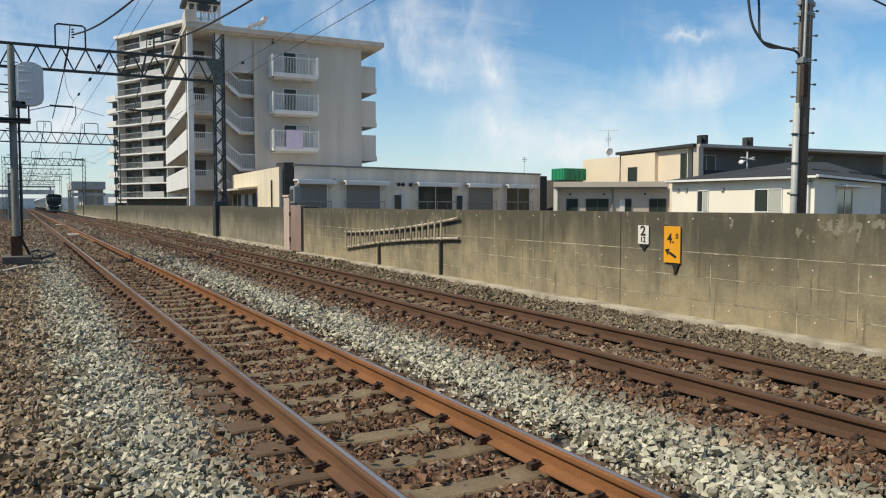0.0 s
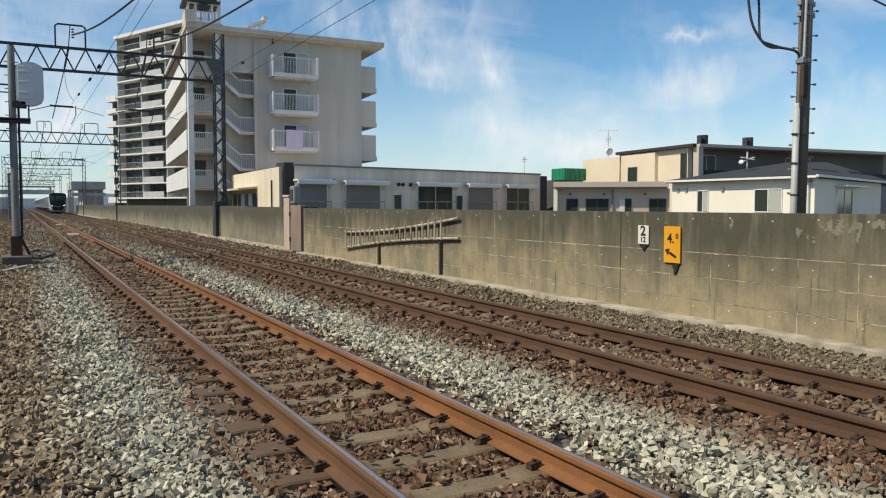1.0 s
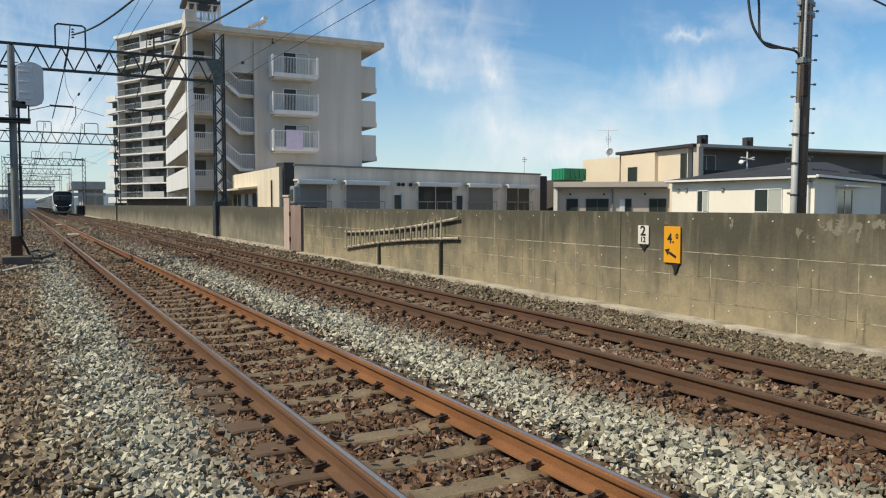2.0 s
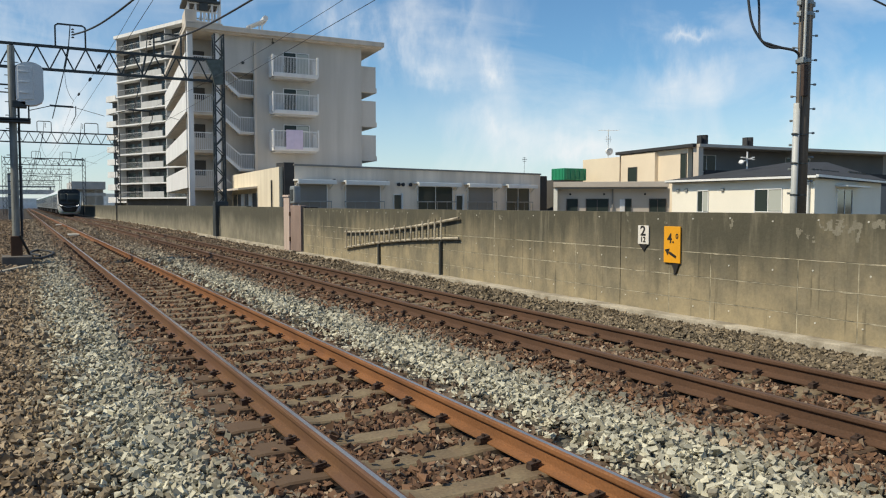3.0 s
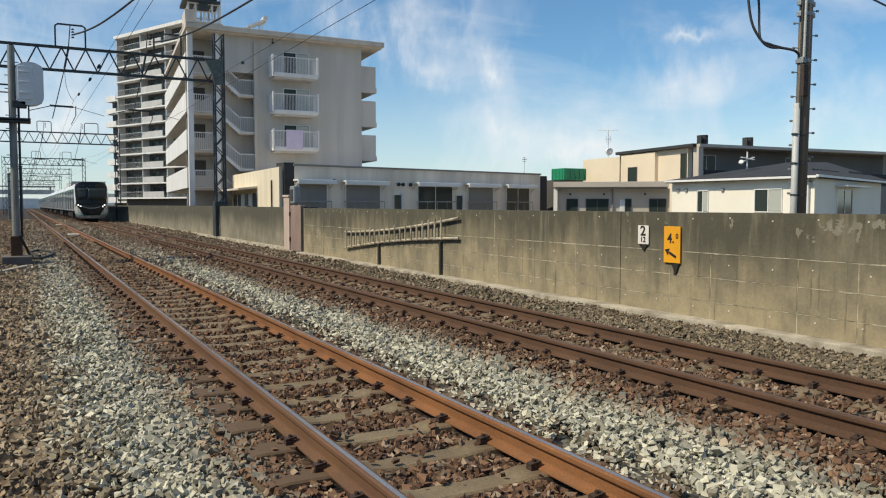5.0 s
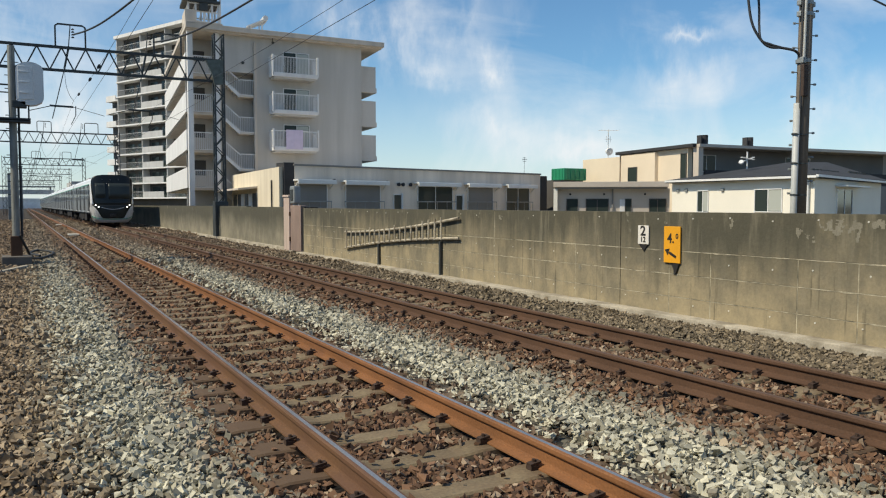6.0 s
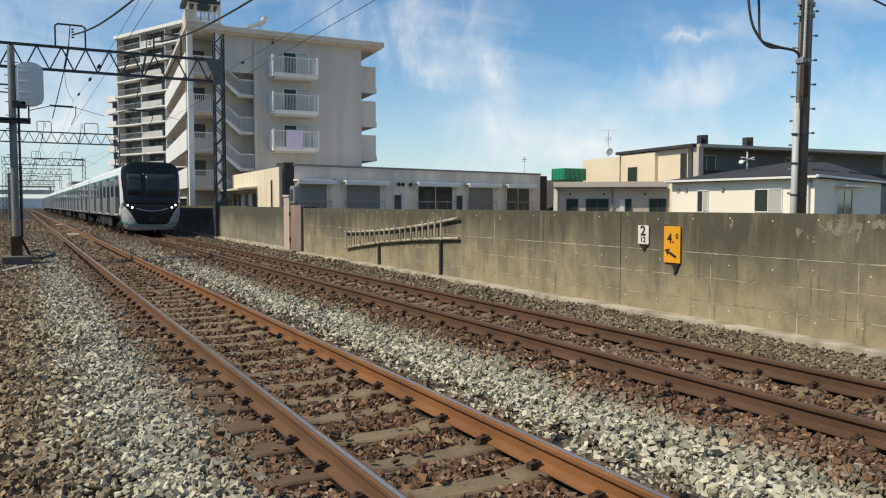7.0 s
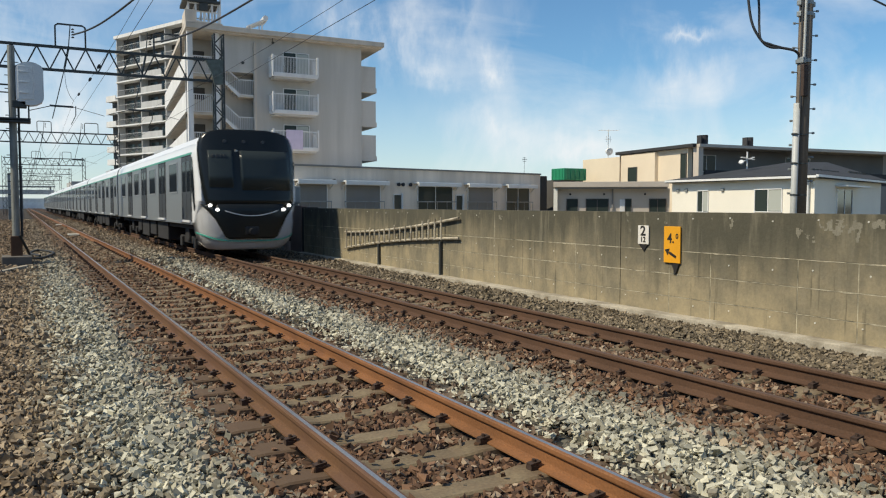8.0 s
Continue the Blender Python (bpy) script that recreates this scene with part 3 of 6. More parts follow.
def scatter_stones(name, x0, x1, y0, y1, density, size, seed, label, keep=None):
    """Loose crushed stones as one mesh: lumpy six-sided blocks turned at random."""
    rng = np.random.default_rng(seed)
    n = int((x1 - x0) * (y1 - y0) * density)
    c = np.stack([rng.uniform(x0, x1, n), rng.uniform(y0, y1, n), np.zeros(n)], 1)
    if keep is not None:
        c = c[keep(c[:, 0], c[:, 1])]
        n = len(c)
    cube = np.array([[-1, -1, -1], [1, -1, -1], [1, 1, -1], [-1, 1, -1], [-1, -1, 1], [1, -1, 1], [1, 1, 1], [-1, 1, 1]], float) * 0.5
    v = cube[None] * (1 + rng.uniform(-0.30, 0.15, (n, 8, 1))) + rng.uniform(-0.22, 0.22, (n, 8, 3))
    s = size * np.clip(rng.lognormal(0, 0.28, n), 0.45, 1.45)
    v = v * (s[:, None] * rng.uniform([0.85, 0.65, 0.34], [1.55, 1.15, 0.72], (n, 3)))[:, None, :]
    q = rng.normal(size=(n, 4)) * np.array([1.0, 0.42, 0.42, 1.0])
    q /= np.linalg.norm(q, axis=1)[:, None]
    w, x, y, z = q.T
    R = np.stack([np.stack([1 - 2 * (y * y + z * z), 2 * (x * y - z * w), 2 * (x * z + y * w)], -1),
                  np.stack([2 * (x * y + z * w), 1 - 2 * (x * x + z * z), 2 * (y * z - x * w)], -1),
                  np.stack([2 * (x * z - y * w), 2 * (y * z + x * w), 1 - 2 * (x * x + y * y)], -1)], 1)
    v = np.einsum("nij,nkj->nki", R, v)
    X, Y = c[:, 0], c[:, 1]
    lift = -0.035 + 0.03 * ((X > 3.1) & (X < 4.35)) + 0.018 * np.sin(X * 3.1 + 1.3 * np.sin(Y * 1.7)) * np.cos(Y * 2.3) + rng.uniform(-0.03, 0.05, n)
    inside = ((abs(X - TRACK_1) < 1.1) | (abs(X - TRACK_2) < 1.1))
    lift = np.where(inside, -0.052 + rng.uniform(-0.02, 0.035, n), lift)
    k = (Y - FIRST) / PITCH
    on_sleeper = (((abs(X - TRACK_1) < 1.0) | (abs(X - TRACK_2) < 1.0)) & (abs(k - np.round(k)) * PITCH < 0.118))
    c[:, 2] = np.where(on_sleeper, 0.012, lift)
    v += c[:, None, :]
    quads = np.array([[0, 3, 2, 1], [4, 5, 6, 7], [0, 1, 5, 4], [1, 2, 6, 5], [2, 3, 7, 6], [3, 0, 4, 7]])
    f = (quads[None] + 8 * np.arange(n)[:, None, None]).reshape(-1)
    me = bpy.data.meshes.new(name)
    me.vertices.add(n * 8)
    me.vertices.foreach_set("co", v.reshape(-1))
    me.loops.add(len(f))
    me.loops.foreach_set("vertex_index", f)
    me.polygons.add(n * 6)
    me.polygons.foreach_set("loop_start", np.arange(0, n * 24, 4))
    me.update(calc_edges=True)
    me.materials.append(M["stone"])
    me.shade_flat()
    return tagged(new(name, me), label, "ballast", "", "stuff")


def off_rails(x, y):
    ok = np.ones(len(x), bool)
    for r in (RAIL_A, RAIL_B, RAIL_C, RAIL_D):
        ok &= abs(x - r) > 0.075
    # sleeper tops stay mostly clear
    for t in (TRACK_1, TRACK_2):
        k = (y - FIRST) / PITCH
        on = (abs(x - t) < 0.95) & (abs(k - np.round(k)) * PITCH < 0.118)
        # buried ends, and a far track that lies deeper in the stones
        stay = np.where(abs(x - t) > 0.66, 0.08, 0.03) if t == TRACK_1 else np.where(abs(x - t) > 0.66, 0.30, 0.10)
        ok &= ~(on & (np.random.default_rng(9).random(len(x)) > stay))
    return ok


def rail_profile(x):
    """Outline of a flat-bottomed rail across the track, its head at z = 0.16."""
    half = [(0.062, 0.006), (0.062, 0.016), (0.012, 0.030), (0.008, 0.045), (0.008, 0.108), (0.030, 0.122), (0.0325, 0.130), (0.0325, 0.150), (0.028, 0.1570), (0.014, 0.1597)]
    pts = [(s * a, z) for a, z in half for s in (1,)] + [(-a, z) for a, z in half[::-1]]
    return [(x + a, z) for a, z in pts]


def make_rail(parent, x, steel, top):
    bm = bmesh.new()
    pts = rail_profile(x)
    n = len(pts)
    ys = [-40 + 20 * i for i in range(0, 25)]
    rings = [[bm.verts.new((a, y, z)) for a, z in pts] for y in ys]
    for r0, r1 in zip(rings, rings[1:]):
        for i in range(n):
            f = bm.faces.new((r0[i], r0[(i + 1) % n], r1[(i + 1) % n], r1[i]))
            if i == 9:
                f.material_index = 1
    bm.faces.new(rings[0])
    bm.faces.new(rings[-1][::-1])
    bmesh.ops.recalc_face_normals(bm, faces=bm.faces)
    return part("rail", bm, [steel, top], parent, "rusty steel rail with a bright worn head")


def sleeper_mesh(name):
    """A concrete sleeper, sunk in the middle between raised rail seats."""
    bm = bmesh.new()
    prof = [(-1.02, -0.012, 0.13), (-0.86, 0.004, 0.125), (-0.42, 0.004, 0.118), (-0.26, -0.020, 0.10), (0.26, -0.020, 0.10), (0.42, 0.004, 0.118), (0.86, 0.004, 0.125), (1.02, -0.012, 0.13)]
    rings = []
    for x, z, w in prof:
        rings.append([bm.verts.new(p) for p in ((x, -w - 0.03, -0.18), (x, -w, z - 0.012), (x, -w + 0.014, z), (x, w - 0.014, z), (x, w, z - 0.012), (x, w + 0.03, -0.18))])
    for a, b in zip(rings, rings[1:]):
        for i in range(5):
            bm.faces.new((a[i], a[i + 1], b[i + 1], b[i]))
    bm.faces.new(rings[0])
    bm.faces.new(rings[-1])
    bmesh.ops.recalc_face_normals(bm, faces=bm.faces)
    return mesh_of(name, bm, M["sleeper"])


def clip_bm(bm, x, y, side):
    """A spring clip that holds the rail foot, with its bolt."""
    box(bm, x - 0.030, x + 0.030, y - 0.028, y + 0.028, 0.0, 0.028)
    bar(bm, (x - side * 0.03, y, 0.034), (x + side * 0.045, y, 0.046), 0.05, 0.014)
    rod(bm, (x + side * 0.005, y, 0.03), (x + side * 0.005, y, 0.064), 0.012, sides=6)


def make_track(name, centre, left, right, worn, label):
    track = thing(name, label, "railway track", kind="structure")
    make_rail(track, left, M["brown_rust"] if worn else M["dark_rust"], M["polish"] if worn else M["dull_head"])
    make_rail(track, right, M["rust"] if worn else M["dark_rust"], M["polish"] if worn else M["dull_head"])
    me = sleeper_mesh("sleeper")
    bm = bmesh.new()
    clip_bm(bm, 0, 0, 1)
    cm = mesh_of("rail_clip", bm, M["clip"])
    for k in range(-26, 110):
        y = FIRST + k * PITCH
        s = again("sleeper", me, track, pose(centre, y, 0.002 * math.sin(k * 2.4), 0, 0, 0.5 * math.sin(k * 1.7)))
        if -4 < k < 62:
            for r in (left, right):
                for side in (-1, 1):
                    again("rail_clip", cm, track, pose(r + side * 0.082, y, 0.004, 0, 0, 0 if side < 0 else 180))
    far = bmesh.new()
    for k in range(110, 420):
        y = FIRST + k * PITCH
        box(far, centre - 1.0, centre + 1.0, y - 0.12, y + 0.12, -0.15, 0.0)
    part("distant_sleepers", far, M["sleeper"], track, kind="stuff")
    return track


make_ground()
make_track("track_near", TRACK_1, RAIL_A, RAIL_B, True, "rusty railway track on concrete sleepers in stone ballast")
make_track("track_far", TRACK_2, RAIL_C, RAIL_D, False, "dark rusty railway track on buried concrete sleepers")
scatter_stones("ballast_near", -1.3, 7.75, 1.2, 9.5, 1600, 0.033, 11, "loose grey and rust-brown crushed ballast stones", off_rails)
scatter_stones("ballast_behind", -1.3, 7.75, -7.0, 1.2, 420, 0.045, 15, "coarse crushed ballast between the rails behind the platform end", off_rails)
scatter_stones("ballast_middle", -1.6, 7.75, 9.5, 20.0, 560, 0.042, 12, "loose crushed ballast stones beside the rails", off_rails)
scatter_stones("ballast_distant", -3.0, 7.9, 20.0, 44.0, 200, 0.056, 13, "coarse crushed ballast along the distant tracks", off_rails)
scatter_stones("ballast_far", -4.5, 8.4, 44.0, 95.0, 42, 0.085, 14, "ballast strips running out along the far tracks", off_rails)


# ---- boundary wall ----
def make_wall():
    w = thing("wall_east", "weathered stained concrete boundary wall with pale joints", "wall", kind="structure")
    bm = bmesh.new()
    box(bm, 8.103, 8.32, 2.0, 9.325, -0.3, 1.452)
    box(bm, 8.103, 8.32, 9.345, 24.75, -0.3, 1.452)
    part("core", bm, M["mortar"], w, "pale mortar between the panels")
    bm = bmesh.new()
    box(bm, 7.88, 8.20, 1.5, 24.9, -0.3, 0.045, 0.015)
    part("footing", bm, M["footing"], w, "pale concrete footing strip")
    # pale lime that has wept out of the level joints
    for z in (0.281, 0.601, 0.931):
        bm = bmesh.new()
        y, lime = 2.0, random.Random(int(z * 1000))
        while y < 24.6:
            run = lime.uniform(0.15, 1.1)
            hw = lime.uniform(0.002, 0.007)
            ring = []
            steps = max(3, int(run / 0.06))
            for s in (1, -1):
                for k in range(steps + 1):
                    u = k / steps if s > 0 else 1 - k / steps
                    h = hw * lime.uniform(0.4, 1.3) * (1 if 0 < u < 1 else 0.2)
                    ring.append((8.097, y + run * u, z + (s * h if s > 0 else -h * lime.choice((1, 1, 1.4, 2.2)))))
            prism(bm, ring, (0.02, 0, 0))
            y += run + lime.uniform(0.0, 0.3) + max(0.0, y - 9.0) * lime.uniform(0.0, 0.3)
        part("lime_bead", bm, M["lime"], w, "pale lime weeping along a joint", "stuff")
    rows = [(0.045, 0.275), (0.287, 0.595), (0.607, 0.925)]
    stops = [2.0, 2.9, 4.1, 5.43, 6.2, 7.54, 8.3, 9.335, 10.45, 11.68, 12.99, 14.2, 15.5, 16.8, 18.1, 19.4, 20.7, 22.0, 23.4, 24.75]
    g = 0.007
    for z0, z1 in rows:
        for a, b in zip(stops, stops[1:]):
            bm = bmesh.new()
            box(bm, 8.10, 8.16, a + g, b - g, z0, z1, 0.002)
            part("panel", bm, M["wall"], w)
    for a, b in ((2.0, 9.335), (9.335, 12.99), (12.99, 18.1), (18.1, 24.75)):
        bm = bmesh.new()
        box(bm, 8.10, 8.33, a + g, b - g, 0.937, 1.475, 0.003)
        part("panel", bm, M["wall"], w)
    bm = bmesh.new()
    rod(bm, (0.004, 0, 0), (-0.006, 0, 0), 0.013, 0.010, 8)
    plug = mesh_of("tie_plug", bm, M["plug"])
    rng = random.Random(4)
    y = 3.4
    while y < 24.4:
        for z in (1.385, 0.80, 0.20):
            if rng.random() < 0.85:
                again("tie_plug", plug, w, pose(8.10, y + rng.uniform(-0.05, 0.05), z + rng.uniform(-0.02, 0.02)))
        y += 0.64
    # pale remains of a skim coat, hanging in ragged tongues below the top edge
    bm = bmesh.new()
    n_patch = 0

    def tongue(y0, y1, high, low, drips):
        """A ragged patch from y0 to y1 with drips (place, depth, width) along its lower edge."""
        top, bottom = [], []
        n = max(6, int((y1 - y0) / 0.016))
        for k in range(n + 1):
            y = y0 + (y1 - y0) * k / n
            fade = math.sin(math.pi * min(1.0, max(0.0, k / n))) ** 0.4
            deep = low + sum(d * math.exp(-((y - p) / w_) ** 2) for p, d, w_ in drips)
            top.append((8.0982 - 0.0002 * n_patch, y, high + 0.014 * rng.uniform(-1, 1) - (1 - fade) * 0.03))
            bottom.append((8.0982 - 0.0002 * n_patch, y, high - 0.035 - fade * max(0.01, deep + rng.uniform(-0.018, 0.018))))
        cell = 0.013
        for i in range(int((y1 - y0) / cell) + 1):
            y = y0 + i * cell
            k = min(n, int(n * (y - y0) / (y1 - y0)))
            zlo, zhi = bottom[k][2], top[k][2]
            for j in range(int((zhi - zlo) / cell) + 1):
                z = (math.floor(zhi / cell) - j) * cell
                if noise.noise((y * 17, z * 9, 3.1)) + 0.5 * noise.noise((y * 48, z * 34, 7.7)) < -0.10:
                    continue
                corners = [(y + a * cell * 0.5, z + b * cell * 0.5) for a, b in ((-1, -1), (1, -1), (1, 1), (-1, 1))]
                vs = [bm.verts.new((8.0982 - 0.0002 * n_patch, q + 0.005 * noise.noise((q * 60, r * 60, 1)), r + 0.006 * noise.noise((q * 60, r * 60, 9)))) for q, r in corners]
                bm.faces.new(vs)

    for spec in ((5.38, 5.93, 1.405, 0.05, ((5.85, 0.06, 0.05), (5.70, 0.11, 0.06), (5.45, 0.24, 0.045), (5.56, 0.05, 0.04))),
                 (5.13, 5.29, 1.41, 0.05, ((5.21, 0.06, 0.05),)), (4.72, 4.98, 1.41, 0.04, ((4.86, 0.10, 0.06),)),
                 (6.15, 6.24, 1.30, 0.03, ((6.19, 0.03, 0.03),)), (6.06, 6.13, 1.25, 0.02, ()), (5.97, 6.02, 1.20, 0.02, ()),
                 (7.17, 7.23, 1.40, 0.08, ()), (8.33, 8.40, 1.36, 0.02, ()), (10.28, 10.36, 0.58, 0.03, ()), (12.7, 12.84, 1.38, 0.05, ())):
        tongue(*spec)
        n_patch += 1
    bmesh.ops.remove_doubles(bm, verts=bm.verts, dist=0.0008)
    skin = bmesh.ops.extrude_face_region(bm, geom=bm.faces[:])
    bmesh.ops.translate(bm, vec=(0.004, 0, 0), verts=[v for v in skin["geom"] if isinstance(v, bmesh.types.BMVert)])
    bmesh.ops.recalc_face_normals(bm, faces=bm.faces)
    part("flaked_skim", bm, M["flake"], w, "pale flaked patches of skim coat", "stuff")
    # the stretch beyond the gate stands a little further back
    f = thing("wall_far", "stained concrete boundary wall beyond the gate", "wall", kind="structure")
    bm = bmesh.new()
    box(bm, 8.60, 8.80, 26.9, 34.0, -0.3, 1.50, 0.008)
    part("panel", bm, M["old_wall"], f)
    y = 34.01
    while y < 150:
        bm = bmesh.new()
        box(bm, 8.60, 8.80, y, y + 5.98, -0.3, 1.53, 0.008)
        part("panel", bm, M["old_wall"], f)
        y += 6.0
    bm = bmesh.new()
    box(bm, 8.42, 8.66, 27.0, 150, -0.3, 0.03, 0.01)
    part("footing", bm, M["footing"], f)
    # gate pillar, and a black block painted as the shade in the slot beside it
    p = thing("gate_pillar", "faded pink-grey steel gate cabinet by the wall gap", "cabinet")
    bm = bmesh.new()
    box(bm, 8.08, 8.30, 24.98, 26.10, 0.03, 1.56, 0.015)
    part("body", bm, M["pink_box"], p)
    for z in (0.35, 1.20):
        bm = bmesh.new()
        rod(bm, (8.05, 26.08, z), (8.05, 26.08, z + 0.14), 0.03)
        part("hinge", bm, M["dark_rust"], p)
    bm = bmesh.new()
    box(bm, 8.03, 8.25, 26.10, 26.72, 0.02, 1.88, 0.02)
    box(bm, 8.00, 8.28, 26.06, 26.76, 1.84, 1.92, 0.02)
    part("edge_post", bm, M["pink_post"], p, "pale pink gate post")
    bm = bmesh.new()
    box(bm, 8.06, 8.30, 25.60, 26.10, 1.62, 2.22, 0.05)
    box(bm, 8.12, 8.24, 25.75, 25.95, 1.50, 1.64)
    part("cap_box", bm, M["grey_steel"], p, "small grey metal box on top")
    bm = bmesh.new()
    box(bm, 8.04, 8.07, 25.72, 25.98, 1.72, 2.10, 0.01)
    part("box_door", bm, M["dark_steel"], p)
    bm = bmesh.new()
    box(bm, 8.13, 8.60, 24.78, 24.97, 0.0, 1.50)
    part("seal", bm, M["hollow"], p, "black block standing for the shade in the wall gap")
    bm = bmesh.new()
    box(bm, 8.36, 8.56, 24.97, 26.9, 0.0, 1.50)
    part("gate_leaf", bm, M["pink_box"], p, "closed gate leaf behind the cabinet")


make_wall()


def add_dimming_walls():
    """Plain unseen walls beside and behind the camera, added to dim fill and reflections."""
    bm = bmesh.new()
    box(bm, -11.4, -11.0, -16.0, 240.0, -0.3, 6.0)
    solid("wall_west", bm, M["concrete"], "plain grey wall added to dim sky fill and train reflections", "wall", kind="structure")
    bm = bmesh.new()
    box(bm, -11.4, 30.0, -16.4, -16.0, -0.3, 6.5)
    solid("wall_south", bm, M["concrete"], "plain grey wall added to darken reflections in the train front", "wall", kind="structure")


add_dimming_walls()


# ---- portals over the line ----
def lattice_post(bm, x, y, z1, w, thick=0.05):
    h = w / 2
    for sx in (-h, h):
        for sy in (-h, h):
            bar(bm, (x + sx, y + sy, -0.1), (x + sx, y + sy, z1), thick, thick)
    n = int(z1 / (w * 1.1))
    for i in range(n):
        a, b = z1 * i / n, z1 * (i + 1) / n
        s = 1 if i % 2 else -1
        for q in (-h, h):
            bar(bm, (x - s * h, y + q, a), (x + s * h, y + q, b), thick * 0.65, thick * 0.65)
            bar(bm, (x + q, y - s * h, a), (x + q, y + s * h, b), thick * 0.65, thick * 0.65)


def hoop(bm, xc, y, z0, z1, half=0.62):
    for s in (-1, 1):
        bar(bm, (xc + s * half, y, z0), (xc + s * half, y, z1 - 0.08), 0.07, 0.07)
        bar(bm, (xc + s * half, y, z1 - 0.08), (xc + s * (half - 0.12), y, z1), 0.06, 0.06)
    bar(bm, (xc - half + 0.1, y, z1), (xc + half - 0.1, y, z1), 0.07, 0.07)


def make_portal(y, detail):
    p = thing("catenary_portal", "dark steel lattice portal carrying overhead wires", "portal", group="portals over the tracks")
    x0, x1, zb, zt = -2.2, 8.75, 7.65, 8.68
    bm = bmesh.new()
    for z in (zb, zt):
        bar(bm, (x0, y, z), (x1, y, z), 0.11, 0.12)
    n = 11
    step = (x1 - x0) / n
    for i in range(n):
        a, m_, b = x0 + step * i, x0 + step * (i + 0.5), x0 + step * (i + 1)
        bar(bm, (a, y, zt), (m_, y, zb), 0.06, 0.06)
        bar(bm, (m_, y, zb), (b, y, zt), 0.06, 0.06)
    part("beam", bm, M["dark_steel"], p)
    for x in (x0, x1):
        bm = bmesh.new()
        lattice_post(bm, x, y, 9.95 if detail else 8.9, 0.44 if detail else 0.42, 0.072 if detail else 0.055)
        part("post", bm, M["dark_steel"], p)
    for xc in (TRACK_1, TRACK_2):
        bm = bmesh.new()
        hoop(bm, xc + (0.0 if xc < 4 else 0.9), y, zt, 9.72)
        part("wire_hoop", bm, M["dark_steel"], p)
        # dropper tube and bracket arm that hold the wires
        bm = bmesh.new()
        rod(bm, (xc + 0.00, y, 9.71), (xc + -0.09, y, 8.69), 0.022, sides=6)
        rod(bm, (xc + -0.09, y, 8.69), (xc + -0.28, y, 7.73), 0.045, sides=6)
        rod(bm, (xc + -0.28, y, 7.73), (xc + -0.82, y, 5.47), 0.02, sides=6)
        rod(bm, (xc + -0.92, y, 6.05), (xc + 0.05, y, 6.03), 0.045, sides=6)
        rod(bm, (xc + -1.78, y, 5.77), (xc + -0.92, y, 6.02), 0.018, sides=6)
        rod(bm, (xc + 0.05, y, 6.03), (xc + 1.35, y, 5.69), 0.012, sides=6)
        rod(bm, (xc + 0.15, y, 6.08), (xc + 0.14, y, 5.65), 0.02, sides=6)
        rod(bm, (xc + 0.14, y, 5.65), (xc + -0.06, y, 5.23), 0.016, sides=6)
        part("registration_arm", bm, M["dark_steel"], p)
        bm = bmesh.new()
        for j in range(4):
            rod(bm, (xc + 0.10, y, 9.15 + j * 0.12), (xc + 0.10, y, 9.21 + j * 0.12), 0.075, 0.03, 10)
        part("insulator", bm, M["wire"], p, "dark ribbed insulator")
        if xc < 4:
            hook = (xc + -0.28, y, 7.73), (xc + -0.23, y, 7.03), (xc + -0.10, y, 6.58), (xc + 0.08, y, 6.29)
            tube("jumper_wire", smoothed(hook), 0.010, M["wire"], p)
    if detail:
        bm = bmesh.new()
        prism(bm, [(x1 + -0.69, y - 0.42, 8.60), (x1 + 0.14, y - 0.42, 8.67), (x1 + 0.12, y - 0.42, 7.47), (x1 + -0.28, y - 0.42, 7.44), (x1 + -0.38, y - 0.42, 7.92)], (0, 0.14, 0))
        part("bracket_plate", bm, M["plate_green"], p, "grey-green gusset plate")
        bm = bmesh.new()
        box(bm, x1 - 0.32, x1 + 0.32, y - 0.33, y + 0.33, -0.1, 1.75, 0.03)
        part("base_casing", bm, M["dark_steel"], p)
    return p


PORTALS = [39.8, 86.4, 135.0, 174.0, 218.0, 262.0, 306.0]
for i, y in enumerate(PORTALS):
    make_portal(y, i == 0)


def make_wires():
    stops = [-8.0] + PORTALS
    def line(name, label, x, z, drop, r):
        t = thing(name, label, "cable", group="overhead wires")
        pts = []
        for a, b in zip(stops, stops[1:]):
            pts += sag((x, a, z), (x, b, z), drop, 10)
        tube("strand", pts, r, M["wire"], t)
        return t
    for xc in (TRACK_1, TRACK_2):
        off = 0.05 if xc < 4 else 0.30
        line("contact_wire", "thin dark overhead contact wire", xc + off, 5.32, 0.02, 0.0065)
        m_ = line("messenger_wire", "thin dark sagging messenger wire", xc + off * 1.3, 6.35, 0.62, 0.0055)
        for y in ((26.5, 30.0, 36.0) if xc < 4 else ()):
            k = (y + 8.0) / 47.8
            z = 6.35 - 0.62 * 4 * k * (1 - k)
            x = xc + off * 1.3
            bm = bmesh.new()
            for j in range(4):
                rod(bm, (x, y + j * 0.12, z), (x, y + j * 0.12 + 0.06, z), 0.045 if xc < 4 else 0.03, 0.02, 10)
            rod(bm, (x, y - 0.1, z), (x, y + 0.6, z), 0.022, sides=6)
            part("insulator", bm, M["wire"], m_, "dark ribbed insulator")
    for x0 in (2.29, 5.80):
        t = thing("feeder_cable", "thick black jumper cable slung from the portal", "cable", group="overhead wires")
        tube("strand", smoothed([(x0, 39.8, 9.3), (x0 + 0.35, 37.0, 8.98), (x0 + 0.8, 34.0, 8.82), (x0 + 1.48, 30.0, 8.90), (x0 + 2.6, 24.0, 9.3), (x0 + 4.0, 17.0, 10.2)]), 0.038, M["wire"], t)


make_wires()


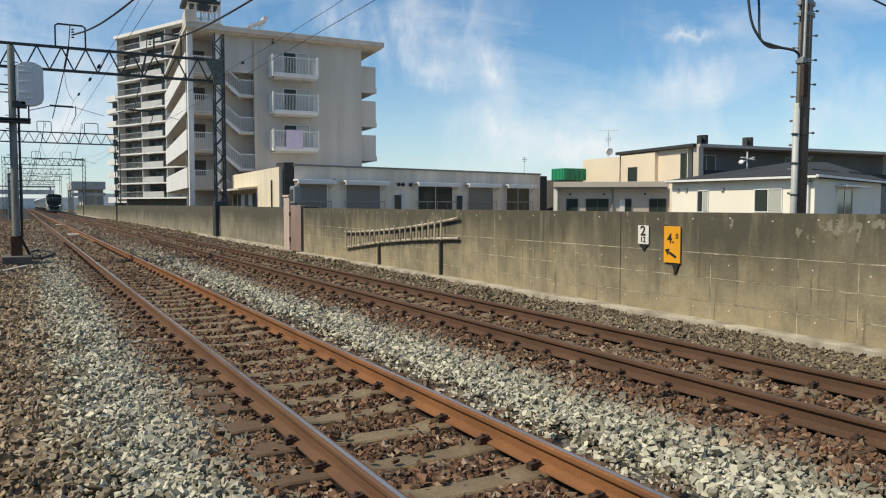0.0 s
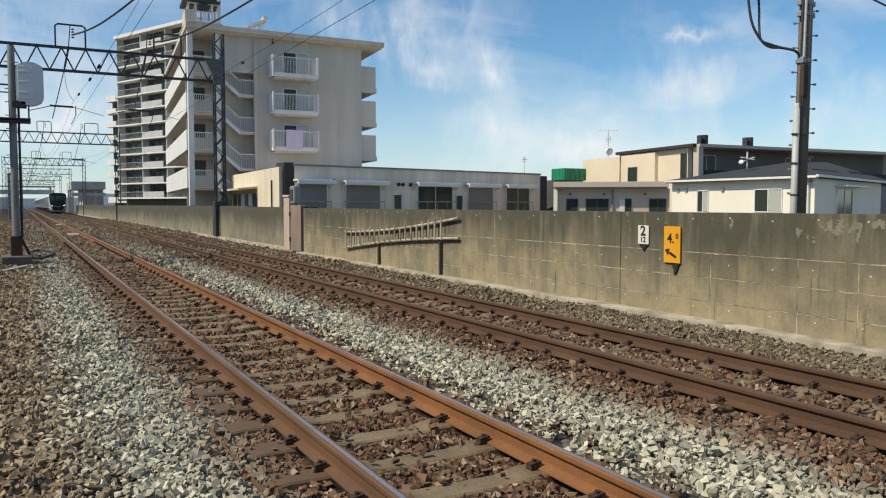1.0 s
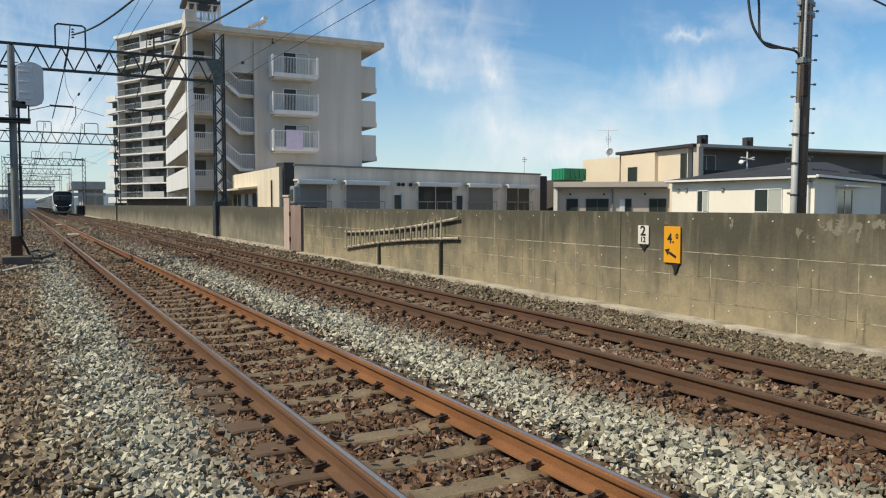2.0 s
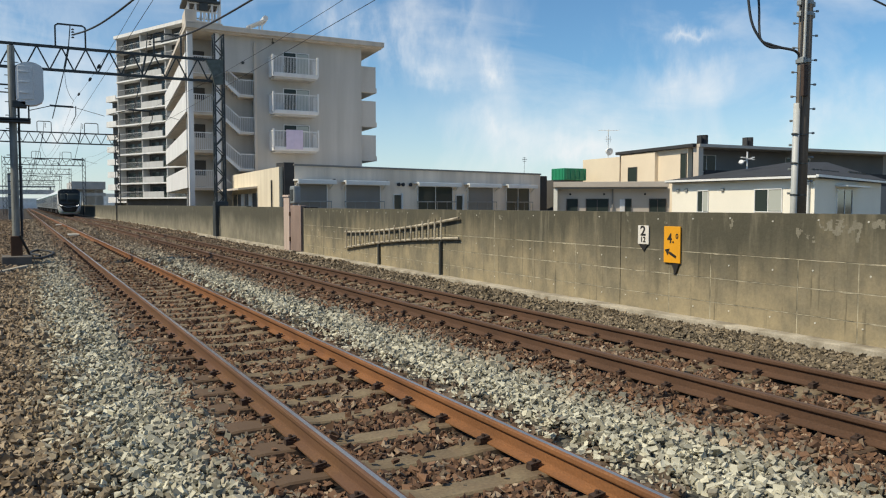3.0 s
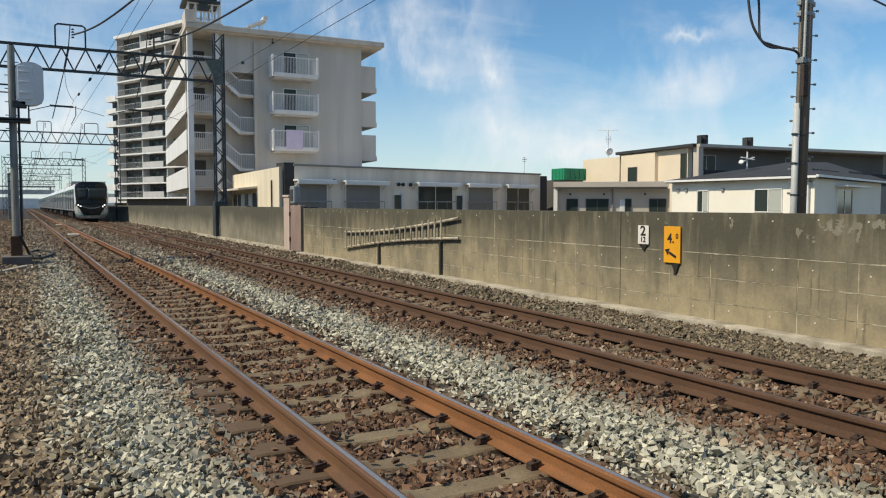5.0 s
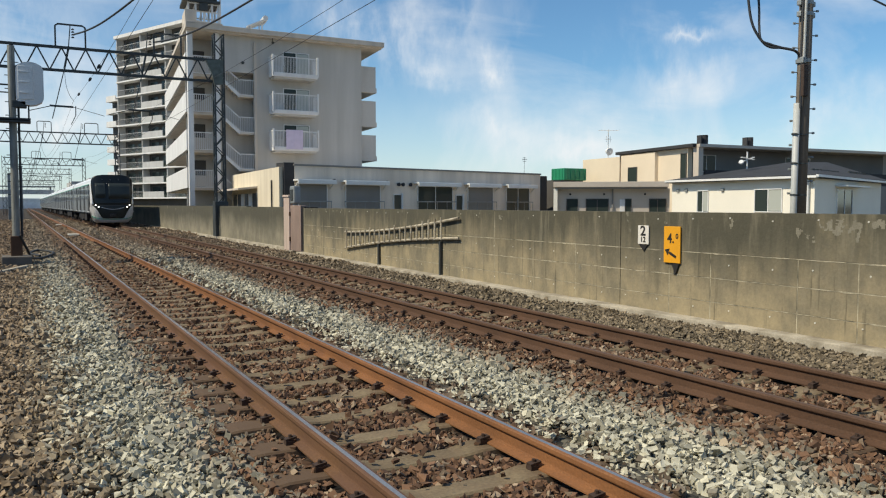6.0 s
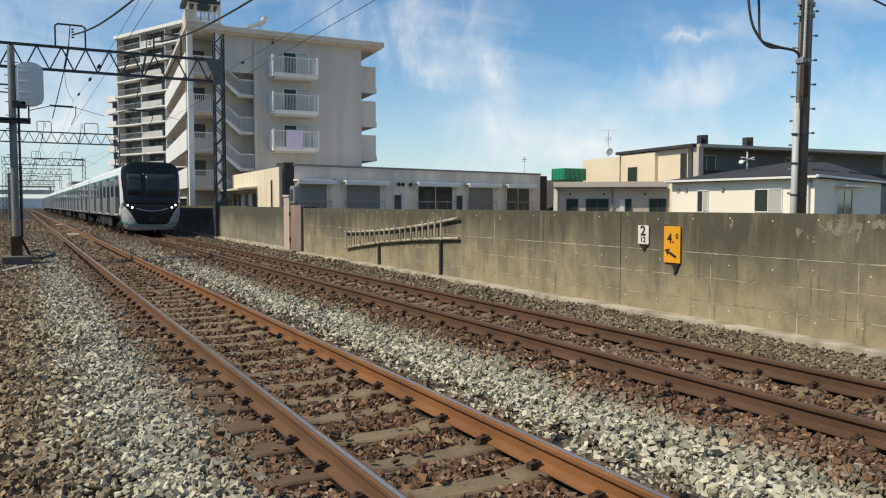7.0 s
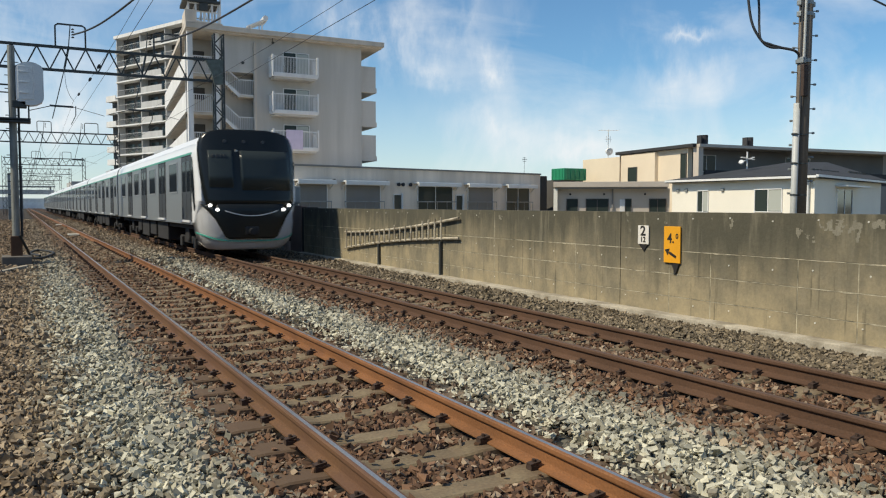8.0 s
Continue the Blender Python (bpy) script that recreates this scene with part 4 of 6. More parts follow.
# ---- signal mast by the near track ----
def make_mast():
    s = thing("signal_mast", "grey steel signal mast seen from behind", "signal mast", pose(-0.14, 23.9, 0))
    bm = bmesh.new()
    box(bm, -0.36, 0.36, -0.4, 0.4, -0.2, 0.22, 0.03)
    part("foundation", bm, M["old_concrete"], s, "dirty concrete foundation block")
    bm = bmesh.new()
    box(bm, -0.14, 0.14, -0.14, 0.14, 0.2, 0.75, 0.02)
    part("base_box", bm, M["dark_rust"], s, "rusty steel base box")
    bm = bmesh.new()
    rod(bm, (0, 0, 0.2), (0, 0, 5.78), 0.10, 0.09, 14)
    part("pole", bm, M["mast_paint"], s, smooth=False)
    bm = bmesh.new()
    prof = []
    for k in range(20):
        a = 2 * math.pi * k / 20
        prof.append((0.42 + 0.385 * max(-0.86, min(0.86, 1.25 * math.cos(a))), -0.10, 4.80 + 0.50 * math.sin(a) + 0.08 * (1 if math.sin(a) > 0 else -1)))
    prism(bm, prof, (0, 0.30, 0))
    part("signal_head", bm, M["white_metal"], s, "pale grey oblong back of a signal head")
    bm = bmesh.new()
    for z in (3.85, 3.78):
        bar(bm, (-1.2, 0, z), (0.42, 0, z), 0.5, 0.04)
    bar(bm, (0.38, 0, 3.85), (0.38, 0, 4.75), 0.04, 0.04)
    bar(bm, (-0.9, 0, 4.75), (0.38, 0, 4.75), 0.04, 0.04)
    bar(bm, (-0.9, 0, 4.55), (0.1, 0, 4.55), 0.03, 0.03)
    part("platform", bm, M["dark_steel"], s)
    bm = bmesh.new()
    box(bm, -0.02, 0.34, -0.1, 0.12, 4.15, 4.35, 0.03)
    bar(bm, (0.1, 0, 5.25), (0.45, 0, 5.20), 0.06, 0.06)
    part("bracket", bm, M["dark_steel"], s)
    for i in range(14):
        z = 0.8 + 0.35 * i
        bm = bmesh.new()
        rod(bm, (-0.17, 0.0, z), (0.17, 0.0, z), 0.012, sides=6)
        part("step_iron", bm, M["dark_steel"], s)
    bm = bmesh.new()
    rod(bm, (0.14, 0.05, 0.7), (0.14, 0.05, 4.2), 0.03, sides=8)
    part("cable_pipe", bm, M["wire"], s)
    bm = bmesh.new()
    box(bm, 0.14, 0.50, -0.118, -0.098, 4.38, 5.26, 0.01)
    for z in (4.55, 4.83, 5.10):
        box(bm, 0.16, 0.40, -0.14, -0.10, z - 0.015, z + 0.015)
    part("rear_hatch", bm, M["white_metal"], s)


make_mast()


def make_track_clutter():
    for y, x in ((45.1, 2.35), (68.0, 2.60)):
        bm = bmesh.new()
        box(bm, x - 0.28, x + 0.28, y - 0.40, y + 0.40, -0.06, 0.075, 0.03)
        solid("marker_block", bm, M["plug"], "small white block lying between the rails", "block", "white blocks between the rails")
    c = thing("ground_cable", "black signal cable coiled on the stones by the mast", "cable")
    pts = [(-0.05, 23.7, 0.75), (0.12, 24.0, 0.35), (0.22, 24.6, 0.12), (0.45, 25.4, 0.05), (0.75, 26.6, 0.06), (0.85, 28.4, 0.05), (0.45, 29.4, 0.07), (0.20, 28.0, 0.05), (0.45, 26.3, 0.06)]
    tube("strand", smoothed(pts), 0.035, M["wire"], c)
    bm = bmesh.new()
    bar(bm, (-0.9, 19.5, 0.02), (0.12, 22.5, 0.02), 0.12, 0.08)
    solid("cable_trough", bm, M["footing"], "pale concrete edge strip in the stones", "kerb")


make_track_clutter()

# ---- buildings ----
def on(parent_pose, u, v, z=0.0):
    return parent_pose @ pose(u, v, z)


def window_unit(parent, u0, u1, v, z0, z1, split=True, frame_mat=None, shutter=False, pale=False):
    """A sliding window set in a frame on a wall that faces local -y at v."""
    fm = frame_mat or M["white_metal"]
    w = new("window")
    w.parent = parent
    bm = bmesh.new()
    t = 0.05
    box(bm, u0 - t, u1 + t, v - 0.06, v + 0.03, z1, z1 + t)
    box(bm, u0 - t, u1 + t, v - 0.09, v + 0.03, z0 - t, z0)
    box(bm, u0 - t, u0, v - 0.06, v + 0.03, z0, z1)
    box(bm, u1, u1 + t, v - 0.06, v + 0.03, z0, z1)
    if split:
        m_ = (u0 + u1) / 2
        box(bm, m_ - 0.025, m_ + 0.025, v - 0.05, v + 0.02, z0, z1)
    part("frame", bm, fm, w)
    bm = bmesh.new()
    box(bm, u0, u1, v - 0.025, v + 0.01, z0, z1)
    part("pane", bm, M["shutter"] if shutter else M["glass"], w)
    if pale:
        bm = bmesh.new()
        box(bm, (u0 + u1) / 2 + 0.02, u1 - 0.03, v - 0.032, v - 0.027, z0 + 0.03, z1 - 0.03)
        part("sash", bm, M["frosted"], w, "pale frosted sliding sash")
    if shutter:
        bm = bmesh.new()
        n = int((z1 - z0) / 0.09)
        for i in range(n):
            box(bm, u0, u1, v - 0.035, v - 0.024, z0 + i * 0.09, z0 + i * 0.09 + 0.07)
        part("slats", bm, M["shutter"], w)
    return w


def railing(bm, u0, u1, v, z0, z1, step=0.13):
    n = max(2, int((u1 - u0) / step))
    for i in range(n + 1):
        u = u0 + (u1 - u0) * i / n
        box(bm, u - 0.012, u + 0.012, v - 0.012, v + 0.012, z0 + 0.02, z1 + 0.03)
    box(bm, u0 - 0.02, u1 + 0.02, v - 0.025, v + 0.025, z1, z1 + 0.06)
    box(bm, u0 - 0.02, u1 + 0.02, v - 0.02, v + 0.02, z0, z0 + 0.05)


def make_apartment():
    """Five-storey grey block, turned a little to the line; local x runs along its gable, y away."""
    a = thing("apartment_block", "five-storey grey rendered apartment block with white balconies", "apartment building", pose(10.40, 57.0, 0))
    W, D = 13.0, 23.0

    def skewed(name, bm, material, parent, label=""):
        """The side walls run 5.4 degrees off the square."""
        for v in bm.verts:
            v.co.x += 0.0945 * max(0.0, v.co.y)
        return part(name, bm, material, parent, label)
    floors = [0.15, 2.80, 5.45, 8.10, 10.75]
    top = 13.62
    bm = bmesh.new()
    box(bm, 4.75, W, 0.0, D, -0.3, top)
    box(bm, 2.15, 4.75, 0.0, 2.0, 11.05, top)
    skewed("gable_wall", bm, M["apt_wall"], a)
    bm = bmesh.new()
    rod(bm, (3.85, -0.10, 11.75), (3.85, 0.0, 11.75), 0.11, 0.11, 12)
    rod(bm, (5.95, -0.45, 13.28), (5.95, -0.30, 13.36), 0.10, 0.06, 12)
    rod(bm, (5.95, -0.38, 13.3), (5.95, -0.38, 13.63), 0.03)
    skewed("wall_lamp", bm, M["dark_steel"], a, "small dark wall lamps")
    bm = bmesh.new()
    box(bm, 1.75, 4.75, 2.7, D, -0.3, top)
    skewed("gallery_wall", bm, M["apt_wall"], a)
    bm = bmesh.new()
    box(bm, 2.10, 4.75, 1.30, 2.7, -0.3, 11.05)
    skewed("stair_wall", bm, M["apt_wall"], a)
    bm = bmesh.new()
    box(bm, -0.2, W + 1.62, -0.75, D + 0.5, top + 0.10, top + 0.46, 0.03)
    box(bm, -0.1, W + 1.5, -0.55, D + 0.3, top, top + 0.12)
    box(bm, -0.2, 2.3, -0.78, 3.5, top + 0.44, top + 0.56, 0.02)
    skewed("roof", bm, M["pale_wall"], a, "pale flat roof slab with wide eaves")
    # white corner column and stair posts
    for u0, u1 in ((-0.02, 0.34), (1.80, 2.15)):
        bm = bmesh.new()
        box(bm, u0, u1, -0.25, 0.15, -0.3, top, 0.01)
        skewed("column", bm, M["white_paint"], a)
    bm = bmesh.new()
    box(bm, 4.62, 4.80, -0.2, 0.1, -0.3, top - 0.4)
    skewed("column", bm, M["pale_wall"], a)
    # gallery parapets along the side that faces the line
    for z in floors[1:]:
        bm = bmesh.new()
        box(bm, -0.12, 0.05, 0.15, D, z - 0.02, z + 1.42, 0.01)
        skewed("gallery_parapet", bm, M["white_paint"], a, "white solid gallery parapet")
        bm = bmesh.new()
        box(bm, 0.05, 1.75, 2.7, D, z - 0.10, z + 0.03)
        skewed("gallery_floor", bm, M["pale_wall"], a)
        bm = bmesh.new()
        for k in range(4):
            box(bm, 1.70, 1.76, 3.6 + k * 4.8, 4.5 + k * 4.8, z + 0.03, z + 2.0)
        skewed("gallery_door", bm, M["recess"], a)
    # landings behind the corner column
    for z in floors[1:]:
        bm = bmesh.new()
        box(bm, 0.34, 2.3, 0.05, 2.7, z - 0.18, z)
        skewed("landing", bm, M["pale_wall"], a)
        bm = bmesh.new()
        box(bm, 0.36, 1.78, 0.01, 0.04, z + 0.08, z + 0.85)
        skewed("screen", bm, M["pale_wall"], a)
        bm = bmesh.new()
        box(bm, 0.34, 1.80, -0.08, -0.02, z + 1.18, z + 1.24)
        box(bm, 0.34, 1.80, -0.08, -0.02, z, z + 0.06)
        box(bm, 0.34, 0.40, -0.08, -0.02, z, z + 1.24)
        skewed("landing_rail", bm, M["white_paint"], a, "white landing rail")
        for k in range(10):
            bm = bmesh.new()
            box(bm, 0.44 + k * 0.135, 0.47 + k * 0.135, -0.065, -0.035, z + 0.05, z + 1.19)
            skewed("slat", bm, M["white_paint"], a)
    # partition with a dim doorway behind the landings
    bm = bmesh.new()
    box(bm, 0.10, 1.75, 2.70, 2.85, -0.3, top)
    skewed("partition", bm, M["apt_wall"], a)
    for z in floors[1:]:
        bm = bmesh.new()
        box(bm, 0.55, 1.45, 2.64, 2.71, z, z + 2.05)
        skewed("flat_door", bm, M["recess"], a)
    # open stair flights, each down from a landing towards the columns
    for z in floors[:-1]:
        bm = bmesh.new()
        mid = z + 1.35
        n = 7
        for i in range(n):
            u = 2.25 + 1.5 * i / n
            box(bm, u, u + 0.3, 0.1, 1.2, z + 2.5 - (i + 1) * 0.165 - 0.02, z + 2.65 - (i + 1) * 0.165 + 0.0)
        skewed("upper_flight", bm, M["pale_wall"], a)
        bm = bmesh.new()
        box(bm, 3.6, 4.7, -0.05, 1.3, mid - 0.15, mid)
        skewed("half_landing", bm, M["pale_wall"], a)
        bm = bmesh.new()
        for i in range(12):
            u = 2.25 + 1.4 * i / 11
            zz = z + 2.60 - 1.2 * i / 11
            box(bm, u - 0.015, u + 0.015, 0.04, 0.07, zz - 0.1, zz + 0.95)
        bar(bm, (2.25, 0.055, z + 3.55), (3.65, 0.055, mid + 1.0), 0.05, 0.07)
        bar(bm, (2.25, 0.055, z + 2.50), (3.65, 0.055, mid - 0.08), 0.06, 0.22)
        railing(bm, 3.65, 4.65, -0.03, mid, mid + 1.05, 0.12)
        skewed("stair_rail", bm, M["white_paint"], a)
    # balconies on the gable
    for i, z in enumerate(floors[2:]):
        b = new("balcony")
        b.parent = a
        u0, u1 = 5.73, 9.08
        bm = bmesh.new()
        box(bm, u0, u1, -1.2, 0.0, z + 0.06, z + 0.34, 0.015)
        skewed("slab", bm, M["white_paint"], b)
        bm = bmesh.new()
        box(bm, u0 + 0.12, u1 - 0.12, -1.1, 0.0, z - 0.08, z + 0.06, 0.01)
        skewed("soffit", bm, M["apt_wall"], b)
        bm = bmesh.new()
        box(bm, u0 + 0.25, u0 + 1.0, -0.45, -0.10, z + 0.34, z + 0.95, 0.03)
        skewed("air_conditioner", bm, M["grey_white"], b, "pale air conditioner unit")
        bm = bmesh.new()
        railing(bm, u0 + 0.05, u1 - 0.05, -1.15, z + 0.3, z + 1.45, 0.11)
        for u in (u0, u1):
            box(bm, u - 0.06, u + 0.06, -1.2, -1.08, z + 0.2, z + 1.62)
            for k in range(9):
                box(bm, u - 0.015, u + 0.015, -1.05 + k * 0.12, -1.03 + k * 0.12, z + 0.3, z + 1.45)
            box(bm, u - 0.03, u + 0.03, -1.1, 0.0, z + 1.45, z + 1.52)
        skewed("railing", bm, M["white_paint"], b)
        w = window_unit(a, 6.85, 8.75, 0.0, z + 0.3, z + 2.0, pale=True)
    # side balconies that stick out past the gable's edge
    for z in floors[2:]:
        bm = bmesh.new()
        box(bm, W, W + 1.38, 0.3, D - 1, z - 0.42, z - 0.05, 0.015)
        box(bm, W, W + 1.30, 0.3, D - 1, z - 0.06, z + 1.58, 0.015)
        skewed("side_balcony", bm, M["apt_wall"], a)
    # roof tank stand with antennas
    bm = bmesh.new()
    box(bm, 0.0, 0.75, 1.0, 3.4, top + 0.46, top + 1.75, 0.02)
    skewed("penthouse", bm, M["pale_wall"], a)
    bm = bmesh.new()
    for u in (0.25, 0.75, 1.35, 1.9, 2.35):
        for v in (1.2, 3.4):
            bar(bm, (u, v, top + 0.4), (u, v, top + 2.3), 0.13, 0.13)
        bar(bm, (u, 1.2, top + 2.2), (u, 3.4, top + 2.2), 0.08, 0.08)
    for z in (1.0, 1.7, 2.25):
        for v in (1.2, 3.4):
            bar(bm, (0.2, v, top + z), (2.4, v, top + z), 0.08, 0.08)
    for u, z0, z1 in ((0.75, 0.5, 1.9), (1.35, 1.7, 0.6), (1.9, 0.5, 1.7)):
        bar(bm, (u, 1.2, top + z0), (u + 0.5, 1.2, top + z1), 0.07, 0.07)
    bar(bm, (2.45, 1.1, top + 0.4), (2.45, 1.1, top + 4.6), 0.12, 0.12)
    skewed("roof_frame", bm, M["white_paint"], a, "pale steel tank stand on the roof")
    bm = bmesh.new()
    box(bm, -0.15, 2.45, 0.9, 3.6, top + 2.3, top + 2.5, 0.02)
    box(bm, 0.1, 1.0, 1.0, 3.4, top + 2.5, top + 4.4, 0.1)
    box(bm, 1.15, 2.25, 1.0, 3.4, top + 2.5, top + 4.4, 0.1)
    box(bm, 1.0, 1.6, 0.95, 1.5, top + 1.75, top + 2.3, 0.04)
    skewed("water_tank", bm, M["dark_steel"], a, "dark rooftop water tanks")
    bm = bmesh.new()
    bar(bm, (4.3, 1.2, top + 0.85), (5.55, 1.2, top + 1.45), 1.6, 0.10)
    for u, z in ((4.6, 0.95), (5.4, 1.35)):
        for v in (0.6, 1.8):
            bar(bm, (u, v, top + 0.45), (u, v, top + z), 0.08, 0.08)
    rod(bm, (5.62, 0.3, top + 1.55), (5.62, 2.1, top + 1.55), 0.20)
    skewed("solar_heater", bm, M["white_metal"], a, "tilted solar water heater")
    return a


apartment = make_apartment()
bm = bmesh.new()
for i in range(6):
    box(bm, 6.62 + i * 0.21, 6.62 + (i + 1) * 0.21 + 0.004, -1.235 - 0.012 * (i % 2), -1.222 - 0.012 * (i % 2), 5.62, 7.02)
towel = solid("bath_towel", bm, M["lilac"], "lilac cotton towel drying over a balcony railing", "towel")
towel.matrix_world = pose(10.40, 57.0, 0)


def make_tower():
    """Tall slab block beyond, its balcony front turned towards the line."""
    ang = math.degrees(math.atan2(-0.915, 0.4035))
    t = thing("tower_block", "tall grey apartment tower with rows of white balconies", "apartment building", pose(17.0, 168.0, 0, 0, 0, ang))
    L = 24.5
    # near-black wall: the shade behind the balconies is in its colour
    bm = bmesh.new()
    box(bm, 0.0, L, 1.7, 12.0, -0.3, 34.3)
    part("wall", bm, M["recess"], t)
    bm = bmesh.new()
    box(bm, -0.3, L, -0.1, 12.2, 34.0, 34.6)
    part("roof", bm, M["white_paint"], t)
    n = 11
    for i in range(n):
        z = 2.9 + i * 2.83
        b = new("balcony_row")
        b.parent = t
        bm = bmesh.new()
        box(bm, 0.0, L, 0.0, 1.7, z - 0.14, z + 0.10)
        part("slab", bm, M["white_paint"], b)
        bm = bmesh.new()
        box(bm, 9.0, 15.8, 0.0, 0.12, z + 0.1, z + 1.2)
        part("parapet", bm, M["grey_white"], b)
        bm = bmesh.new()
        railing(bm, 0.2, 8.5, 0.06, z + 0.1, z + 1.15, 0.35)
        part("railing", bm, M["grey_white"], b)
        bm = bmesh.new()
        railing(bm, 16.7, 23.4, 0.06, z + 0.1, z + 1.15, 0.35)
        part("railing", bm, M["grey_white"], b)
        for u in (0.05, 8.4, 16.6):
            bm = bmesh.new()
            box(bm, u, u + 0.22, 0.25, 1.7, z, z + 2.7)
            part("divider", bm, M["grey_white"], b)
        for u in (1.2, 4.8, 9.6, 13.2, 17.8, 20.6):
            bm = bmesh.new()
            box(bm, u, u + 2.4, 1.62, 1.71, z + 0.15, z + 2.1)
            part("glazing", bm, M["glass"], b)
    # lower wing at the far end
    w = thing("tower_wing", "lower wing of a distant apartment tower", "apartment building", pose(17.2, 188.0, 0, 0, 0, ang))
    # the wing's wall has its balcony shade painted in as well
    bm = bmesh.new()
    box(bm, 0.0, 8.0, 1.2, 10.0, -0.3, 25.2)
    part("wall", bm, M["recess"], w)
    for i in range(9):
        z = 2.2 + i * 2.75
        bm = bmesh.new()
        box(bm, -0.6, 8.0, 0.0, 1.4, z - 0.15, z + 0.15)
        box(bm, -0.5, 3.4, 0.0, 0.12, z + 0.1, z + 1.1)
        part("balcony", bm, M["white_paint"], w)


make_tower()


def make_care_home():
    """Single-storey beige building; its front runs obliquely, so the plan is a skewed quadrilateral."""
    h = thing("low_house", "single-storey beige rendered building with awnings over windows", "house")
    A, B = Vector((13.55, 42.9, 0)), Vector((34.3, 47.9, 0))
    ang = math.degrees(math.atan2(B.y - A.y, B.x - A.x))
    L = (B - A).length
    h.matrix_world = pose(A.x, A.y, 0, 0, 0, ang)
    inv = h.matrix_world.inverted()
    side = inv @ Vector((13.4, 57.2, 0))      # far end of the sunlit side wall
    near = inv @ Vector((12.72, 43.1, 0))
    bm = bmesh.new()
    top = 3.78
    prism(bm, [(0.0, 0.0, -0.3), (L - 0.6, 0.0, -0.3), (L - 0.6, 9.0, -0.3), (side.x + 0.5, side.y - 0.2, -0.3)], (0, 0, top + 0.3))
    part("wall", bm, M["beige_render"], h)
    bm = bmesh.new()
    prism(bm, [(near.x, near.y, -0.3), (near.x + 0.3, near.y + 0.05, -0.3), (side.x + 0.4, side.y, -0.3), (side.x, side.y, -0.3)], (0, 0, 4.0))
    part("side_wall", bm, M["side_cream"], h, "cream sunlit side wall")
    # corner recess is a solid block, its shade given by the dark colour
    bm = bmesh.new()
    prism(bm, [(near.x + 0.25, 0.25, -0.3), (0.0, 0.02, -0.3), (0.0, 1.2, -0.3), (near.x + 0.3, 1.2, -0.3)], (0, 0, 4.25))
    part("corner_recess", bm, M["roof_dark"], h, "dark block for the shaded corner recess")
    # end recess likewise: a filled block with shade as its colour
    bm = bmesh.new()
    box(bm, L - 0.6, L + 0.45, 0.25, 6.0, -0.3, 3.72)
    part("end_recess", bm, M["roof_dark"], h, "dark block for the shaded end recess")
    bm = bmesh.new()
    box(bm, -0.05, L - 0.55, -0.06, 0.1, top, top + 0.10)
    part("coping", bm, M["shutter"], h)
    # windows: start, width, shuttered, awning overhang
    for u0, w, shut in ((0.0, 2.1, True), (3.2, 2.75, True), (8.75, 3.2, False), (13.15, 2.6, True), (16.9, 2.6, False)):
        window_unit(h, u0 + 0.25, u0 + w, 0.0, 0.55, 2.75, not shut, None, shut)
        bm = bmesh.new()
        box(bm, u0 - 0.1, u0 + w + 0.35, -0.55, 0.0, 2.92, 3.02, 0.02)
        box(bm, u0 - 0.1, u0 + w + 0.35, -0.58, -0.5, 2.76, 2.98, 0.01)
        for u in (u0 - 0.02, u0 + w + 0.27):
            bar(bm, (u, -0.45, 2.92), (u, 0.0, 2.5), 0.04, 0.04)
        part("awning", bm, M["white_metal"], h, "white window awning")
        bm = bmesh.new()
        railing(bm, u0 + 0.05, u0 + w + 0.2, -0.22, 0.75, 1.75, 0.7)
        part("window_rail", bm, M["grey_steel"], h)
    for u0, w in ((7.05, 0.55), (12.3, 0.55)):
        window_unit(h, u0, u0 + w, 0.0, 0.4, 2.2, False)
        bm = bmesh.new()
        rod(bm, (u0 + 0.62, -0.08, 0.0), (u0 + 0.62, -0.08, 2.3), 0.06)
        part("downpipe", bm, M["white_metal"], h)
    bm = bmesh.new()
    for u, z in ((2.6, 2.98), (6.45, 2.95), (7.4, 2.85), (7.75, 2.85), (8.35, 2.85), (16.35, 2.85)):
        rod(bm, (u, -0.12, z), (u, 0.0, z), 0.12, 0.10, 10)
    part("vent_cowl", bm, M["roof_dark"], h)
    # side entrance with canopy
    sx = (side - near).normalized()
    bm = bmesh.new()
    p0, p1 = near + sx * 5.6, near + sx * 14.0
    n_ = Vector((-sx.y, sx.x, 0))
    prism(bm, [p0 + Vector((0, 0, 2.62)), p1 + Vector((0, 0, 2.62)), p1 + n_ * 1.2 + Vector((0, 0, 2.5)), p0 + n_ * 1.2 + Vector((0, 0, 2.5))], (0, 0, 0.12))
    part("canopy", bm, M["pale_wall"], h, "flat entrance canopy")
    # porch under the canopy: pale post strips, dark panels painted for its shade
    for k, c in ((5.9, "recess"), (7.2, "white_metal"), (8.3, "glass"), (9.6, "white_metal"), (10.7, "recess"), (12.3, "glass")):
        bm = bmesh.new()
        q = near + sx * k
        prism(bm, [q, q + sx * 0.95, q + sx * 0.95 + n_ * 0.06, q + n_ * 0.06], (0, 0, 2.3))
        part("entrance_door", bm, M[c], h)
    bm = bmesh.new()
    q = near + sx * 1.5 + n_ * 0.08
    rod(bm, q, q + Vector((0, 0, 3.0)), 0.05)
    part("downpipe", bm, M["roof_dark"], h)


make_care_home()


